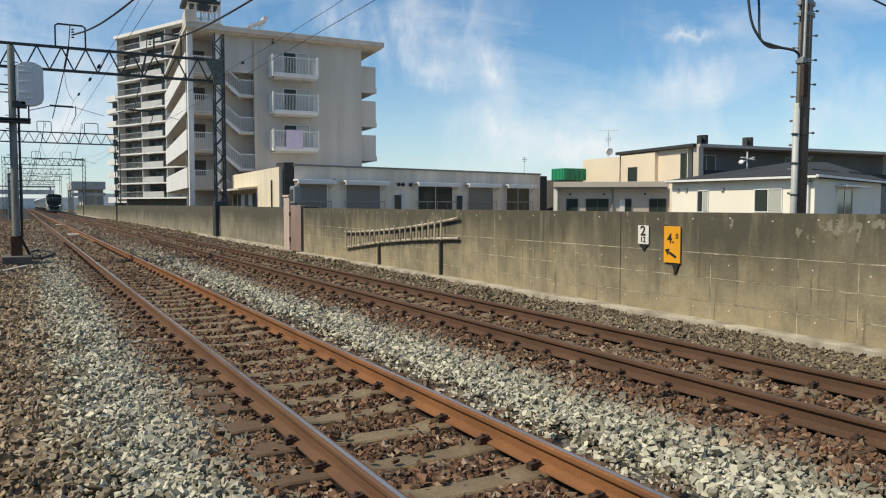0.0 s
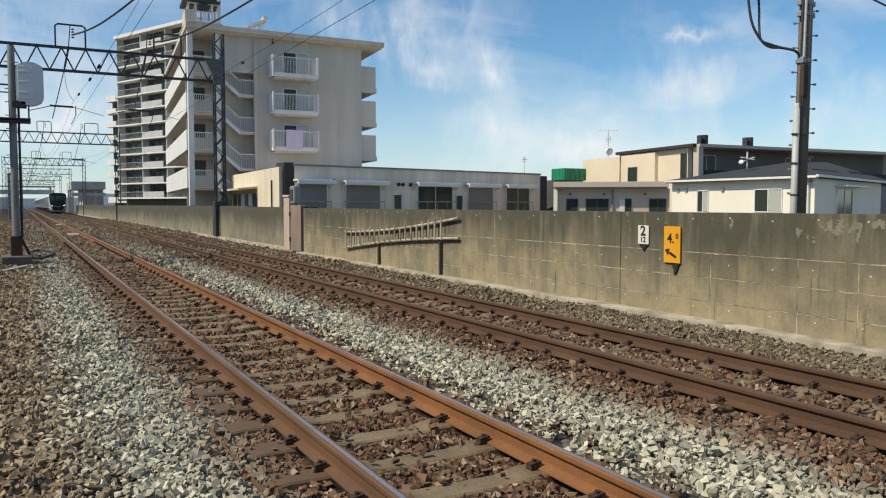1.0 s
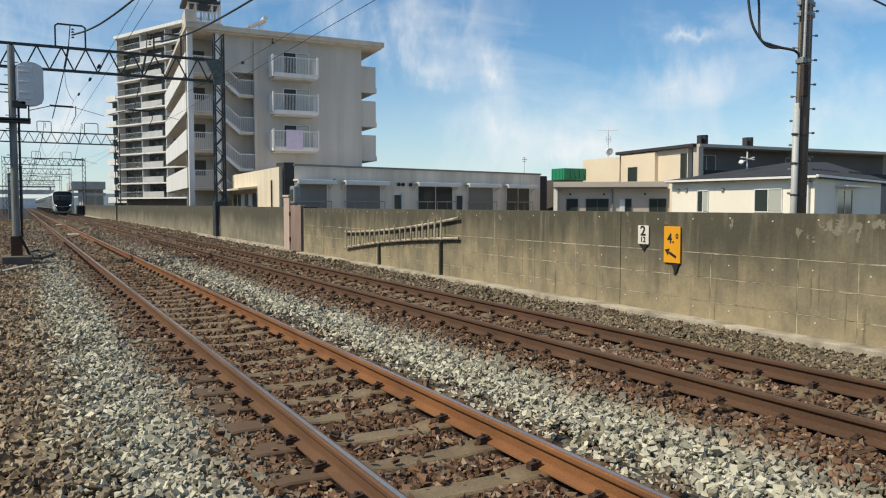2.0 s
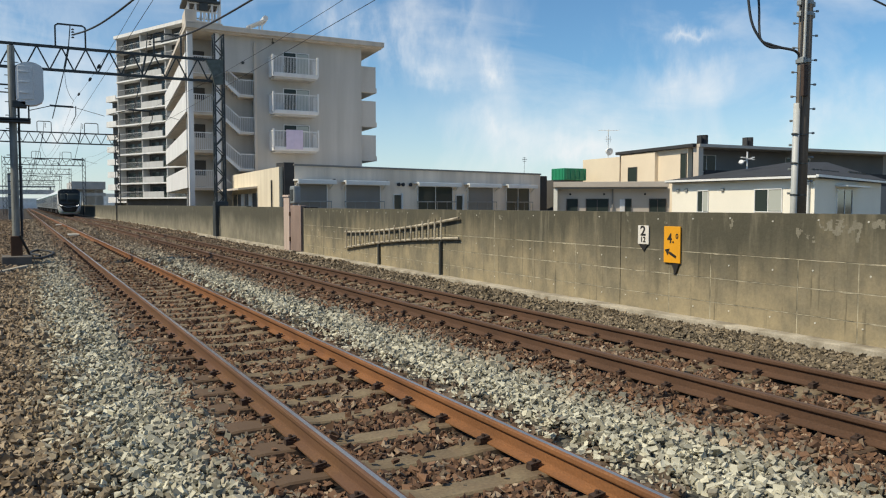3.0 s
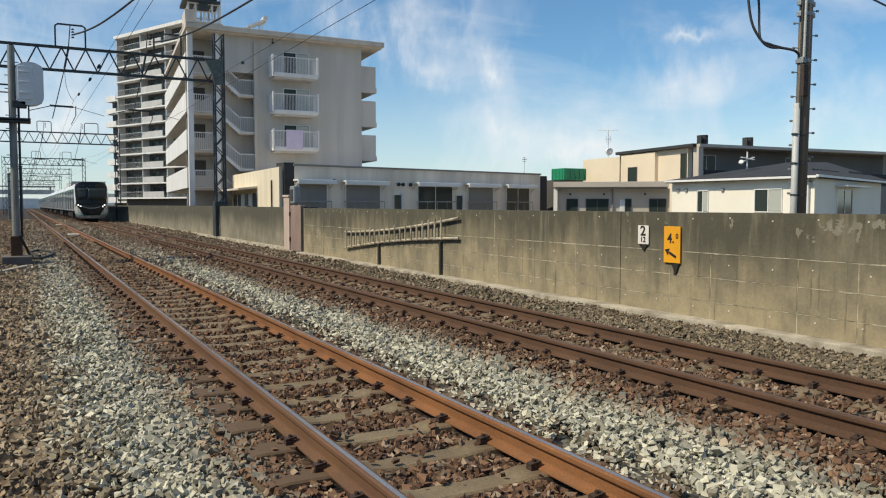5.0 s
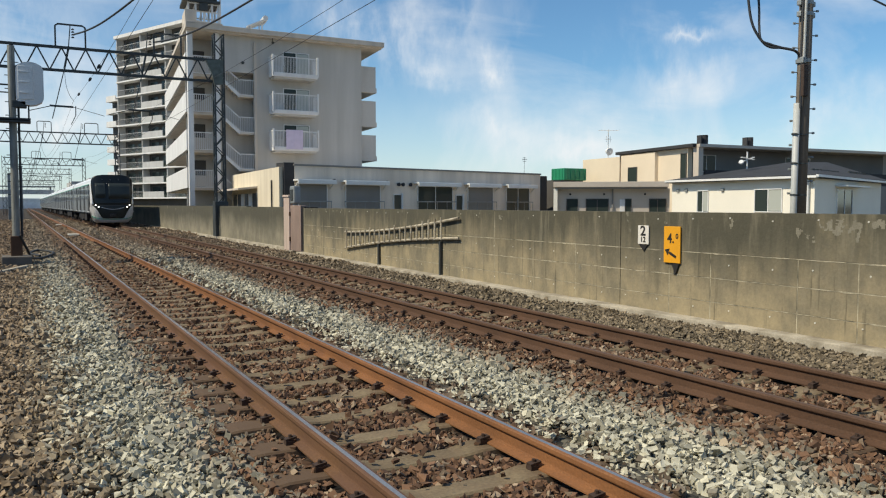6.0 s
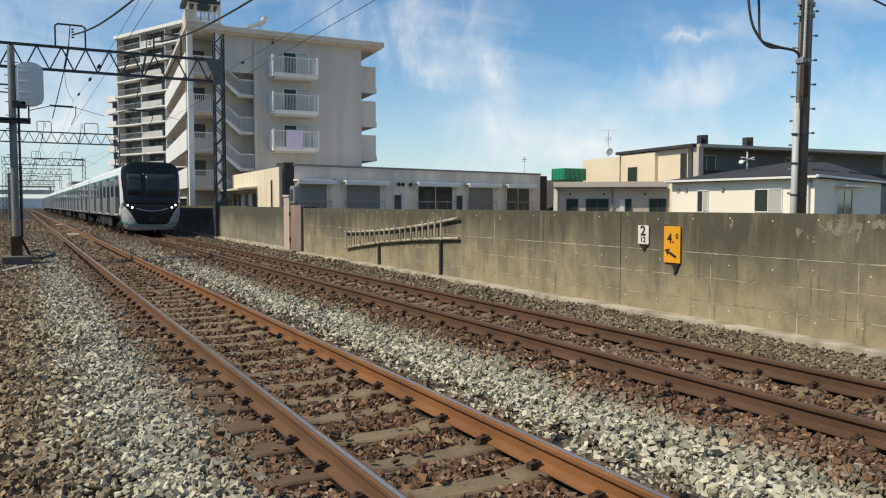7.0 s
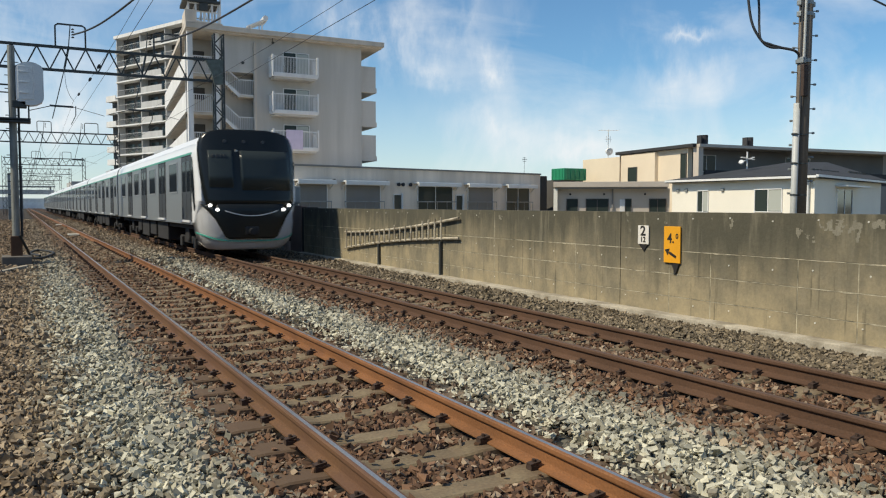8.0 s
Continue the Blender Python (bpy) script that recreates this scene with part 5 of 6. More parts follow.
def make_houses():
    # low grey house with a flat eave
    g = thing("grey_house", "low grey-beige house with a wide flat eave", "house")
    A, B = Vector((29.48, 40.23, 0)), Vector((35.04, 36.11, 0))
    ang = math.degrees(math.atan2(B.y - A.y, B.x - A.x))
    g.matrix_world = pose(A.x, A.y, 0, 0, 0, ang)
    bm = bmesh.new()
    box(bm, 0.15, 7.1, 0.55, 3.6, -0.3, 2.6)
    part("wall", bm, M["house_grey"], g)
    bm = bmesh.new()
    box(bm, -0.05, 6.95, -0.12, 3.9, 2.68, 3.02, 0.02)
    part("roof", bm, M["house_grey"], g, "grey-beige flat roof edge")
    bm = bmesh.new()
    box(bm, 0.05, 6.9, 0.0, 3.8, 2.58, 2.69)
    part("soffit", bm, M["shutter"], g, "dim grey soffit under the eave")
    bm = bmesh.new()
    box(bm, -0.04, 0.20, 0.0, 0.6, -0.3, 2.6)
    part("post", bm, M["cream"], g, "pale end pier")
    bm = bmesh.new()
    rod(bm, (3.62, 0.46, -0.3), (3.62, 0.46, 2.6), 0.05)
    part("downpipe", bm, M["shutter"], g)
    for u0, w in ((0.82, 0.62), (2.02, 1.32), (4.42, 0.32), (5.9, 0.95)):
        window_unit(g, u0, u0 + w, 0.55, 0.6, 1.92, w > 0.9, M["recess"])
    bm = bmesh.new()
    box(bm, 4.07, 4.39, 0.49, 0.55, 0.0, 1.92, 0.01)
    part("door", bm, M["white_paint"], g, "white door leaf")
    for u in (1.0, 3.1, 5.6):
        bm = bmesh.new()
        rod(bm, (u, 0.46, 2.25), (u, 0.56, 2.25), 0.07, 0.06, 10)
        part("vent_cowl", bm, M["roof_dark"], g)

    # two-storey house: sunlit peach side, shaded front with a recessed balcony
    p = thing("peach_house", "two-storey peach rendered house with a dark roof and recessed balcony", "house")
    N, F, R, L = Vector((39.64, 38.09, 0)), Vector((41.07, 47.56, 0)), Vector((66.0, 36.9, 0)), Vector((41.3, 52.0, 0))
    top = 5.42

    def upright(pts, z0, z1):
        b_ = bmesh.new()
        prism(b_, [(q.x, q.y, z0) for q in pts], (0, 0, z1 - z0))
        return b_
    back = Vector((1.4, 9.5, 0))
    part("wall", upright([N + (F - N) * 0.12, F, F + Vector((0.4, 0.02, 0)), N + (F - N) * 0.12 + Vector((0.4, 0, 0))], -0.3, top), M["peach"], p, "peach rendered sunlit side wall")
    part("rear_wing", upright([F + Vector((-0.35, -0.4, 0)), L + Vector((-0.3, 0, 0)), L + Vector((6, 0, 0)), F + Vector((6, -0.4, 0))], -0.3, 5.28), M["peach"], p, "lower peach rear wing")
    sd_ = (F - N).normalized()
    face = Vector((-sd_.y, sd_.x, 0))
    bay0, bay1 = N + (F - N) * 0.47, N + (F - N) * 0.93
    part("side_bay", upright([bay0, bay1, bay1 + face * 0.30, bay0 + face * 0.30], -0.3, top - 0.10), M["peach"], p, "shallow peach bay on the side wall")
    along = (R - N).normalized()
    deep = Vector((-along.y, along.x, 0))
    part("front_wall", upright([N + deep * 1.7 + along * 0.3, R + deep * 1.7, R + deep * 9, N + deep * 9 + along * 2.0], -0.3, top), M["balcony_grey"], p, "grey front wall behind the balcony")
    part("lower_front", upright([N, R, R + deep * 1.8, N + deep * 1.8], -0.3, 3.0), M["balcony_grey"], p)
    for s_ in (0.0, 9.1, 19.2):
        q = N + along * s_
        part("pier", upright([q, q + along * 0.40, q + along * 0.40 + deep * 0.5, q + deep * 0.5], 3.0, top), M["house_grey"], p)
    part("parapet", upright([N + along * 0.6, R, R + deep * 0.12, N + along * 0.6 + deep * 0.12], 3.0, 3.9), M["roof_dark"], p)
    part("eave", upright([N - along * 0.05 - deep * 0.15, R - deep * 0.15, R + deep * 9.4, N + deep * 9.4 + along * 1.2], top, top + 0.20), M["house_grey"], p)
    part("roof", upright([N - along * 0.35 + deep * 0.2, N + along * 4 + deep * 0.2, F + Vector((4, 0.1, 0)), F + Vector((-0.35, 0.1, 0))], top + 0.02, top + 0.23), M["roof_dark"], p, "dark thin roof edge")
    sd = (F - N).normalized()
    out = Vector((-sd.y, sd.x, 0))
    ob = new("window_set")
    ob.parent = p
    ob.matrix_basis = Matrix.Translation(F) @ pose(0, 0, 0, 0, 0, math.degrees(math.atan2(-sd.y, -sd.x)))
    window_unit(ob, 1.75, 2.85, -0.30, 3.3, 4.35, False, M["recess"])
    window_unit(ob, 7.75, 8.3, 0.0, 3.3, 5.05, False, M["recess"])
    ob = new("window_set")
    ob.parent = p
    ob.matrix_basis = Matrix.Translation(N + deep * 1.7) @ pose(0, 0, 0, 0, 0, math.degrees(math.atan2(along.y, along.x)))
    window_unit(ob, 1.5, 3.1, 0.0, 3.9, 5.0)
    window_unit(ob, 10.0, 12.5, 0.0, 3.7, 5.0)
    for s_ in (0.75, 4.95):
        q = N + along * (s_ + 0.2) + deep * 0.8
        bm = bmesh.new()
        box(bm, q.x, q.x + 0.12, q.y, q.y + 0.4, top + 0.18, top + 0.88, 0.02)
        rod(bm, (q.x + 0.52, q.y + 0.2, top + 0.18), (q.x + 0.52, q.y + 0.2, top + 0.90), 0.24, 0.24, 12)
        part("roof_vent", bm, M["roof_dark"], p, "dark roof ventilator")
    # white house in front
    w = thing("white_house", "white sided single-storey house with a dark hipped roof", "house")
    Cn, Lf, Rt = Vector((33.2, 24.6, 0)), Vector((33.9, 34.6, 0)), Vector((45.6, 29.3, 0))
    bm = bmesh.new()
    prism(bm, [Cn + Vector((0, 0, -0.3)), Rt + Vector((0, 0, -0.3)), Rt + Vector((1, 10, -0.3)), Lf + Vector((0, 0, -0.3))], (0, 0, 3.15))
    part("wall", bm, M["cream"], w, "white horizontal siding")
    e = 0.45
    c1, r1, k1, l1 = Cn + Vector((-e, -e, 2.85)), Rt + Vector((e, -e * 0.6, 2.85)), Rt + Vector((1 + e, 10 + e, 2.85)), Lf + Vector((-e, e * 0.2, 2.85))
    q0, q1 = Vector((39.2, 30.6, 4.05)), Vector((46.4, 33.5, 4.35))
    bm = bmesh.new()
    lo = [bm.verts.new(v) for v in (c1, r1, k1, l1)]
    hi = [bm.verts.new(v + Vector((0, 0, 0.16))) for v in (c1, r1, k1, l1)]
    ra, rb = bm.verts.new(q0), bm.verts.new(q1)
    bm.faces.new(lo)
    for i in range(4):
        bm.faces.new((lo[i], lo[(i + 1) % 4], hi[(i + 1) % 4], hi[i]))
    bm.faces.new((hi[0], hi[1], rb, ra))
    bm.faces.new((hi[1], hi[2], rb))
    bm.faces.new((hi[2], hi[3], ra, rb))
    bm.faces.new((hi[3], hi[0], ra))
    bmesh.ops.recalc_face_normals(bm, faces=bm.faces)
    part("roof", bm, M["roof_dark"], w)
    bm = bmesh.new()
    for a_, b_ in ((l1, c1), (c1, r1)):
        bar(bm, a_ + Vector((0, 0, 0.10)), b_ + Vector((0, 0, 0.06)), 0.12, 0.11)
    part("gutter", bm, M["white_metal"], w)

    def wall_window(a_, b_, s0, s1, z0, z1, pale=True):
        d = (b_ - a_).normalized()
        ob = new("window_set")
        ob.parent = w
        ob.matrix_basis = Matrix.Translation(a_) @ pose(0, 0, 0, 0, 0, math.degrees(math.atan2(d.y, d.x)))
        window_unit(ob, s0, s1, 0.0, z0, z1, pale=pale)
        return ob
    wall_window(Lf, Cn, 2.2, 3.0, 1.2, 2.35)
    wall_window(Lf, Cn, 6.4, 8.1, 1.25, 2.35)
    sh = wall_window(Cn, Rt, 3.7, 6.6, 0.9, 2.35, False)
    bm = bmesh.new()
    box(bm, 3.4, 7.9, -0.6, 0.0, 2.50, 2.58, 0.02)
    part("awning", bm, M["white_metal"], sh)
    bm = bmesh.new()
    d = (Cn - Lf).normalized()
    q = Cn + Vector((-0.1, 0.3, 0))
    rod(bm, q, q + Vector((0, 0, 2.8)), 0.07)
    part("downpipe", bm, M["white_metal"], w)
    for along_wall, z in ((0.55, 2.42), (1.25, 2.42), (4.1, 2.40)):
        q = Lf + d * along_wall
        bm = bmesh.new()
        box(bm, q.x - 0.10, q.x, q.y - 0.10, q.y + 0.10, z - 0.09, z + 0.09, 0.02)
        part("vent_cowl", bm, M["grey_steel"], w, "small grey vent cowl")
    # snow guards on the roof
    for k in range(16):
        q = c1.lerp(r1, 0.06 + 0.058 * k) + Vector((0, 0, 0.16))
        up = (q0 if k < 8 else q1) - q
        q = q + up * 0.28
        bm = bmesh.new()
        box(bm, q.x - 0.10, q.x + 0.10, q.y - 0.05, q.y + 0.05, q.z, q.z + 0.10)
        part("snow_guard", bm, M["dark_steel"], w)
    # aerial on the balcony behind
    ae = thing("balcony_aerial", "white aerial bracket on the balcony", "aerial", pose(35.96, 30.96, 0))
    bm = bmesh.new()
    rod(bm, (0, 0, 3.6), (0, 0, 4.55), 0.04)
    bar(bm, (-0.45, 0.2, 3.95), (0.35, -0.2, 4.25), 0.10, 0.06)
    bar(bm, (-0.30, 0.15, 4.25), (0.30, -0.2, 4.10), 0.25, 0.04)
    rod(bm, (-0.35, 0.1, 3.95), (-0.42, 0.05, 4.0), 0.14, 0.12, 12)
    part("bracket", bm, M["white_metal"], ae)
    # green tank between the houses
    tk = thing("green_tank", "bright green box tank on a dark stand", "tank")
    bm = bmesh.new()
    box(bm, 37.35, 39.55, 49.7, 51.4, 3.50, 4.45, 0.08)
    part("tank_body", bm, M["green"], tk)
    for k in range(5):
        bm = bmesh.new()
        box(bm, 37.52 + k * 0.45, 37.60 + k * 0.45, 49.66, 49.71, 3.56, 4.40, 0.01)
        part("rib", bm, M["green"], tk)
    for k in range(4):
        bm = bmesh.new()
        box(bm, 37.31, 37.36, 49.9 + k * 0.42, 49.98 + k * 0.42, 3.56, 4.40, 0.01)
        part("rib", bm, M["green"], tk)
    # solid dark block added to fill the gap below the tank
    bm = bmesh.new()
    box(bm, 36.4, 39.3, 49.8, 51.3, -0.3, 3.50)
    part("stand", bm, M["recess"], tk)
    bm = bmesh.new()
    rod(bm, (53.23, 78.69, -0.27), (53.23, 78.69, 7.3), 0.018)
    for k, half in enumerate((0.22, 0.30, 0.22)):
        bar(bm, (53.23 - half, 78.69, 6.8 + 0.2 * k), (53.23 + half, 78.69 - half * 0.5, 6.8 + 0.2 * k), 0.05, 0.05)
    solid("tv_aerial", bm, M["dark_steel"], "small dark television aerial beyond the roofs", "aerial")
    # television aerial
    bm = bmesh.new()
    rod(bm, (40.95, 48.8, 3.0), (40.95, 48.8, 7.5), 0.035)
    bar(bm, (40.25, 49.1, 7.45), (41.65, 48.5, 7.45), 0.03, 0.03)
    for k in range(7):
        bar(bm, (40.28 + 0.22 * k, 48.8 - 0.095 * k, 7.45), (40.42 + 0.22 * k, 49.35 - 0.095 * k, 7.45), 0.02, 0.02)
    bar(bm, (40.7, 48.9, 6.75), (41.2, 48.7, 6.75), 0.03, 0.03)
    for k in range(3):
        bar(bm, (40.75 + 0.2 * k, 48.8, 6.5), (40.75 + 0.2 * k, 48.8, 7.0), 0.025, 0.025)
    rod(bm, (40.90, 48.55, 5.75), (40.93, 48.75, 5.82), 0.30, 0.26, 14)
    bar(bm, (40.90, 48.55, 5.75), (40.75, 48.2, 5.65), 0.03, 0.03)
    solid("tv_aerial", bm, M["white_metal"], "roof television aerial with a small dish", "aerial")


make_houses()


def make_utility_pole():
    p = thing("utility_pole", "weathered brown utility pole with a grey conduit and cables", "utility pole", pose(13.09, 10.09, 0))
    bm = bmesh.new()
    rod(bm, (0.055, 0, -0.3), (0.20, 0, 9.0), 0.128, 0.118, 20)
    part("pole", bm, M["pole"], p, smooth=True)
    bm = bmesh.new()
    rod(bm, (-0.14, -0.03, -0.3), (-0.09, -0.03, 3.50), 0.062, 0.060, 14)
    part("conduit", bm, M["pvc"], p, "pale grey cable conduit", smooth=True)
    for z in (1.75, 2.35, 2.9):
        bm = bmesh.new()
        rod(bm, (-0.125, -0.03, z), (-0.12, -0.03, z + 0.025), 0.068, sides=14)
        rod(bm, (0.08, 0.0, z), (0.08, 0.0, z + 0.025), 0.133, sides=18)
        part("band", bm, M["dark_steel"], p)
    # cable clamp where the loops leave the pole
    bm = bmesh.new()
    rod(bm, (0.105, 0.0, 4.27), (0.105, 0.0, 4.34), 0.140, sides=18)
    box(bm, -0.10, 0.0, -0.15, -0.06, 4.24, 4.36, 0.02)
    part("cable_clamp", bm, M["grey_steel"], p, "grey cable clamp")
    bm = bmesh.new()
    box(bm, -0.10, 0.04, -0.17, -0.10, 3.62, 4.22, 0.02)
    part("cable_cover", bm, M["clip"], p, "dark rusty cable cover")
    bm = bmesh.new()
    rod(bm, (-0.075, -0.09, 3.4), (-0.06, -0.10, 4.3), 0.03)
    rod(bm, (-0.065, -0.07, 4.3), (-0.01, -0.07, 6.4), 0.020)
    part("riser_cable", bm, M["wire"], p)
    bm = bmesh.new()
    rod(bm, (-0.02, -0.10, 4.34), (0.035, -0.10, 6.4), 0.026)
    part("riser_pipe", bm, M["pvc"], p, "thin pale riser pipe")
    for i in range(17):
        bm = bmesh.new()
        z = 1.8 + i * 0.23
        c_ = 0.06 + 0.0156 * z
        s = 1 if i % 2 else -1
        rod(bm, (c_, 0, z), (c_ + s * 0.19, -s * 0.10, z), 0.011, sides=6)
        rod(bm, (c_ + s * 0.17, -s * 0.09, z), (c_ + s * 0.21, -s * 0.11, z), 0.022, sides=6)
        part("step_bolt", bm, M["grey_steel"], p)
    for z in (5.15, 5.36):
        bm = bmesh.new()
        rod(bm, (0.14, 0, z), (0.14, 0, z + 0.07), 0.134, sides=18)
        for dx_ in (-0.16, 0.16):
            box(bm, 0.14 + dx_ - 0.05, 0.14 + dx_ + 0.05, -0.05, 0.05, z - 0.02, z + 0.08, 0.015)
        part("cross_band", bm, M["grey_steel"], p)
    for dx, k in ((-0.78, 0.0), (-0.50, 0.05)):
        pts = [(0.0, 0.0, 4.40), (-0.08, 0.06, 4.50), (-0.25, 0.2, 4.56), (-0.45, 0.32, 4.58 + k), (-0.58, 0.42, 4.72), (-0.66 - (0.06 if k == 0 else -0.12), 0.50, 5.0), (dx, 0.55, 5.4), (dx - 0.05, 0.6, 6.2)]
        tube("loop_cable", smoothed(pts), 0.025, M["wire"], p)
    c = thing("service_wire", "thin black service wire from the pole", "cable", group="overhead wires")
    tube("strand", sag((13.20, 10.00, 6.05), (18.40, 10.86, 5.69), 0.02), 0.02, M["wire"], c)


make_utility_pole()


# ---- signs and ladder on the wall ----
def text_mesh(txt, size):
    cu = bpy.data.curves.new("lettering", "FONT")
    cu.body, cu.size, cu.extrude, cu.align_x, cu.align_y = txt, size, 0.002, "CENTER", "CENTER"
    cu.offset = size * 0.022
    ob = bpy.data.objects.new("lettering", cu)
    scene.collection.objects.link(ob)
    dg = bpy.context.evaluated_depsgraph_get()
    me = bpy.data.meshes.new_from_object(ob.evaluated_get(dg))
    bpy.data.objects.remove(ob)
    me.materials.clear()
    me.materials.append(M["sign_black"])
    return me


FACE = Matrix.Rotation(radians(-90), 4, "Z") @ Matrix.Rotation(radians(90), 4, "X")   # lettering that faces -x


def place_text(parent, txt, size, x, y, z, bold=1.0):
    ob = new("lettering", text_mesh(txt, size))
    ob.parent = parent
    ob.matrix_basis = Matrix.Translation((x, y, z)) @ FACE @ Matrix.Diagonal((bold, 1, 1, 1))
    return ob


def make_signs():
    s = thing("marker_sign", "small white marker plate reading 2 over 12 with a black pointer", "sign")
    bm = bmesh.new()
    box(bm, 8.075, 8.088, 8.70, 8.925, 1.0, 1.275, 0.004)
    part("plate", bm, M["sign_white"], s)
    bm = bmesh.new()
    prism(bm, [(8.078, 8.72, 0.995), (8.078, 8.905, 0.995), (8.078, 8.81, 0.90)], (0.01, 0, 0))
    part("pointer", bm, M["sign_black"], s, "black pointer below the plate")
    bm = bmesh.new()
    box(bm, 8.086, 8.102, 8.79, 8.83, 0.95, 1.25)
    part("bracket", bm, M["dark_steel"], s)
    place_text(s, "2", 0.20, 8.072, 8.815, 1.19, 1.15)
    place_text(s, "12", 0.11, 8.072, 8.815, 1.065)
    g = thing("gradient_sign", "amber plate reading 4.0 with a slanted black arrow", "sign")
    bm = bmesh.new()
    box(bm, 8.068, 8.086, 8.065, 8.38, 0.76, 1.275, 0.004)
    part("plate", bm, M["sign_yellow"], g)
    bm = bmesh.new()
    prism(bm, [(8.074, 8.09, 0.755), (8.074, 8.24, 0.755), (8.074, 8.155, 0.60)], (0.012, 0, 0))
    part("pointer", bm, M["sign_black"], g, "black pointer below the plate")
    bm = bmesh.new()
    box(bm, 8.085, 8.102, 8.15, 8.20, 0.6, 1.2)
    part("bracket", bm, M["dark_steel"], g)
    bm = bmesh.new()
    bar(bm, (8.065, 8.14, 0.845), (8.065, 8.27, 0.905), 0.006, 0.036)
    prism(bm, [(8.067, 8.355, 0.945), (8.067, 8.265, 0.96), (8.067, 8.295, 0.865)], (-0.006, 0, 0))
    part("arrow", bm, M["sign_black"], g)
    place_text(g, "4.", 0.185, 8.066, 8.245, 1.10)
    place_text(g, "0", 0.10, 8.066, 8.125, 1.135)


make_signs()


def make_ladder():
    l = thing("roof_ladder", "pale tapered ladder lying on brackets along the wall", "ladder")
    x = 8.035
    n = 20
    def edge(t, up):
        y = 20.85 + (14.3 - 20.85) * t
        z = (0.815 + 0.19 * t + 0.30 * t * t) if up else (0.37 + 0.78 * t - 0.27 * t * t)
        return Vector((x, y, z))
    for up in (True, False):
        bm = bmesh.new()
        for i in range(n):
            rod(bm, edge(i / n, up), edge((i + 1) / n, up), 0.029, sides=8)
        part("side_rail", bm, M["bamboo"], l)
    for i in range(19):
        t = 0.03 + 0.86 * (i / 18) ** 0.95
        bm = bmesh.new()
        a, b = edge(t, False), edge(t, True)
        d = (b - a).normalized()
        off = Vector((-0.03, 0, 0))
        rod(bm, a - d * 0.03 + off, b + d * (0.03 + 0.06 * (i % 5 == 0 or i > 15)) + off, 0.024, sides=8)
        part("rung", bm, M["bamboo"], l)
    for y, zt in ((18.52, 0.82), (15.15, 0.98)):
        b = bmesh.new()
        box(b, 8.03, 8.08, y - 0.035, y + 0.035, 0.02, zt - 0.2, 0.004)
        part("support_post", b, M["dark_steel"], l)


make_ladder()

# ---- train ----
CAR, GAP, CARS = 19.5, 0.5, 8
HALF = 1.39


def section(k=1.0, drop=0.0, grow=0.0):
    """Outline of the car across the track, counter-clockwise from the lower left."""
    h = HALF * k + grow
    z = [(h - 0.06, 1.02), (h, 1.10), (h, 1.70), (h, 2.2), (h, 3.00 - drop), (h - 0.05, 3.24 - drop), (h - 0.22, 3.43 - drop), (h - 0.55, 3.55 - drop), (h * 0.35, 3.62 - drop)]
    return [(-a, b) for a, b in z] + [(a, b) for a, b in z[::-1]]


def loft(bm, rings):
    vs = [[bm.verts.new(p) for p in r] for r in rings]
    n = len(vs[0])
    for a, b in zip(vs, vs[1:]):
        for i in range(n):
            bm.faces.new((a[i], a[(i + 1) % n], b[(i + 1) % n], b[i]))
    bm.faces.new(vs[0])
    bm.faces.new(vs[-1])
    bmesh.ops.recalc_face_normals(bm, faces=bm.faces)


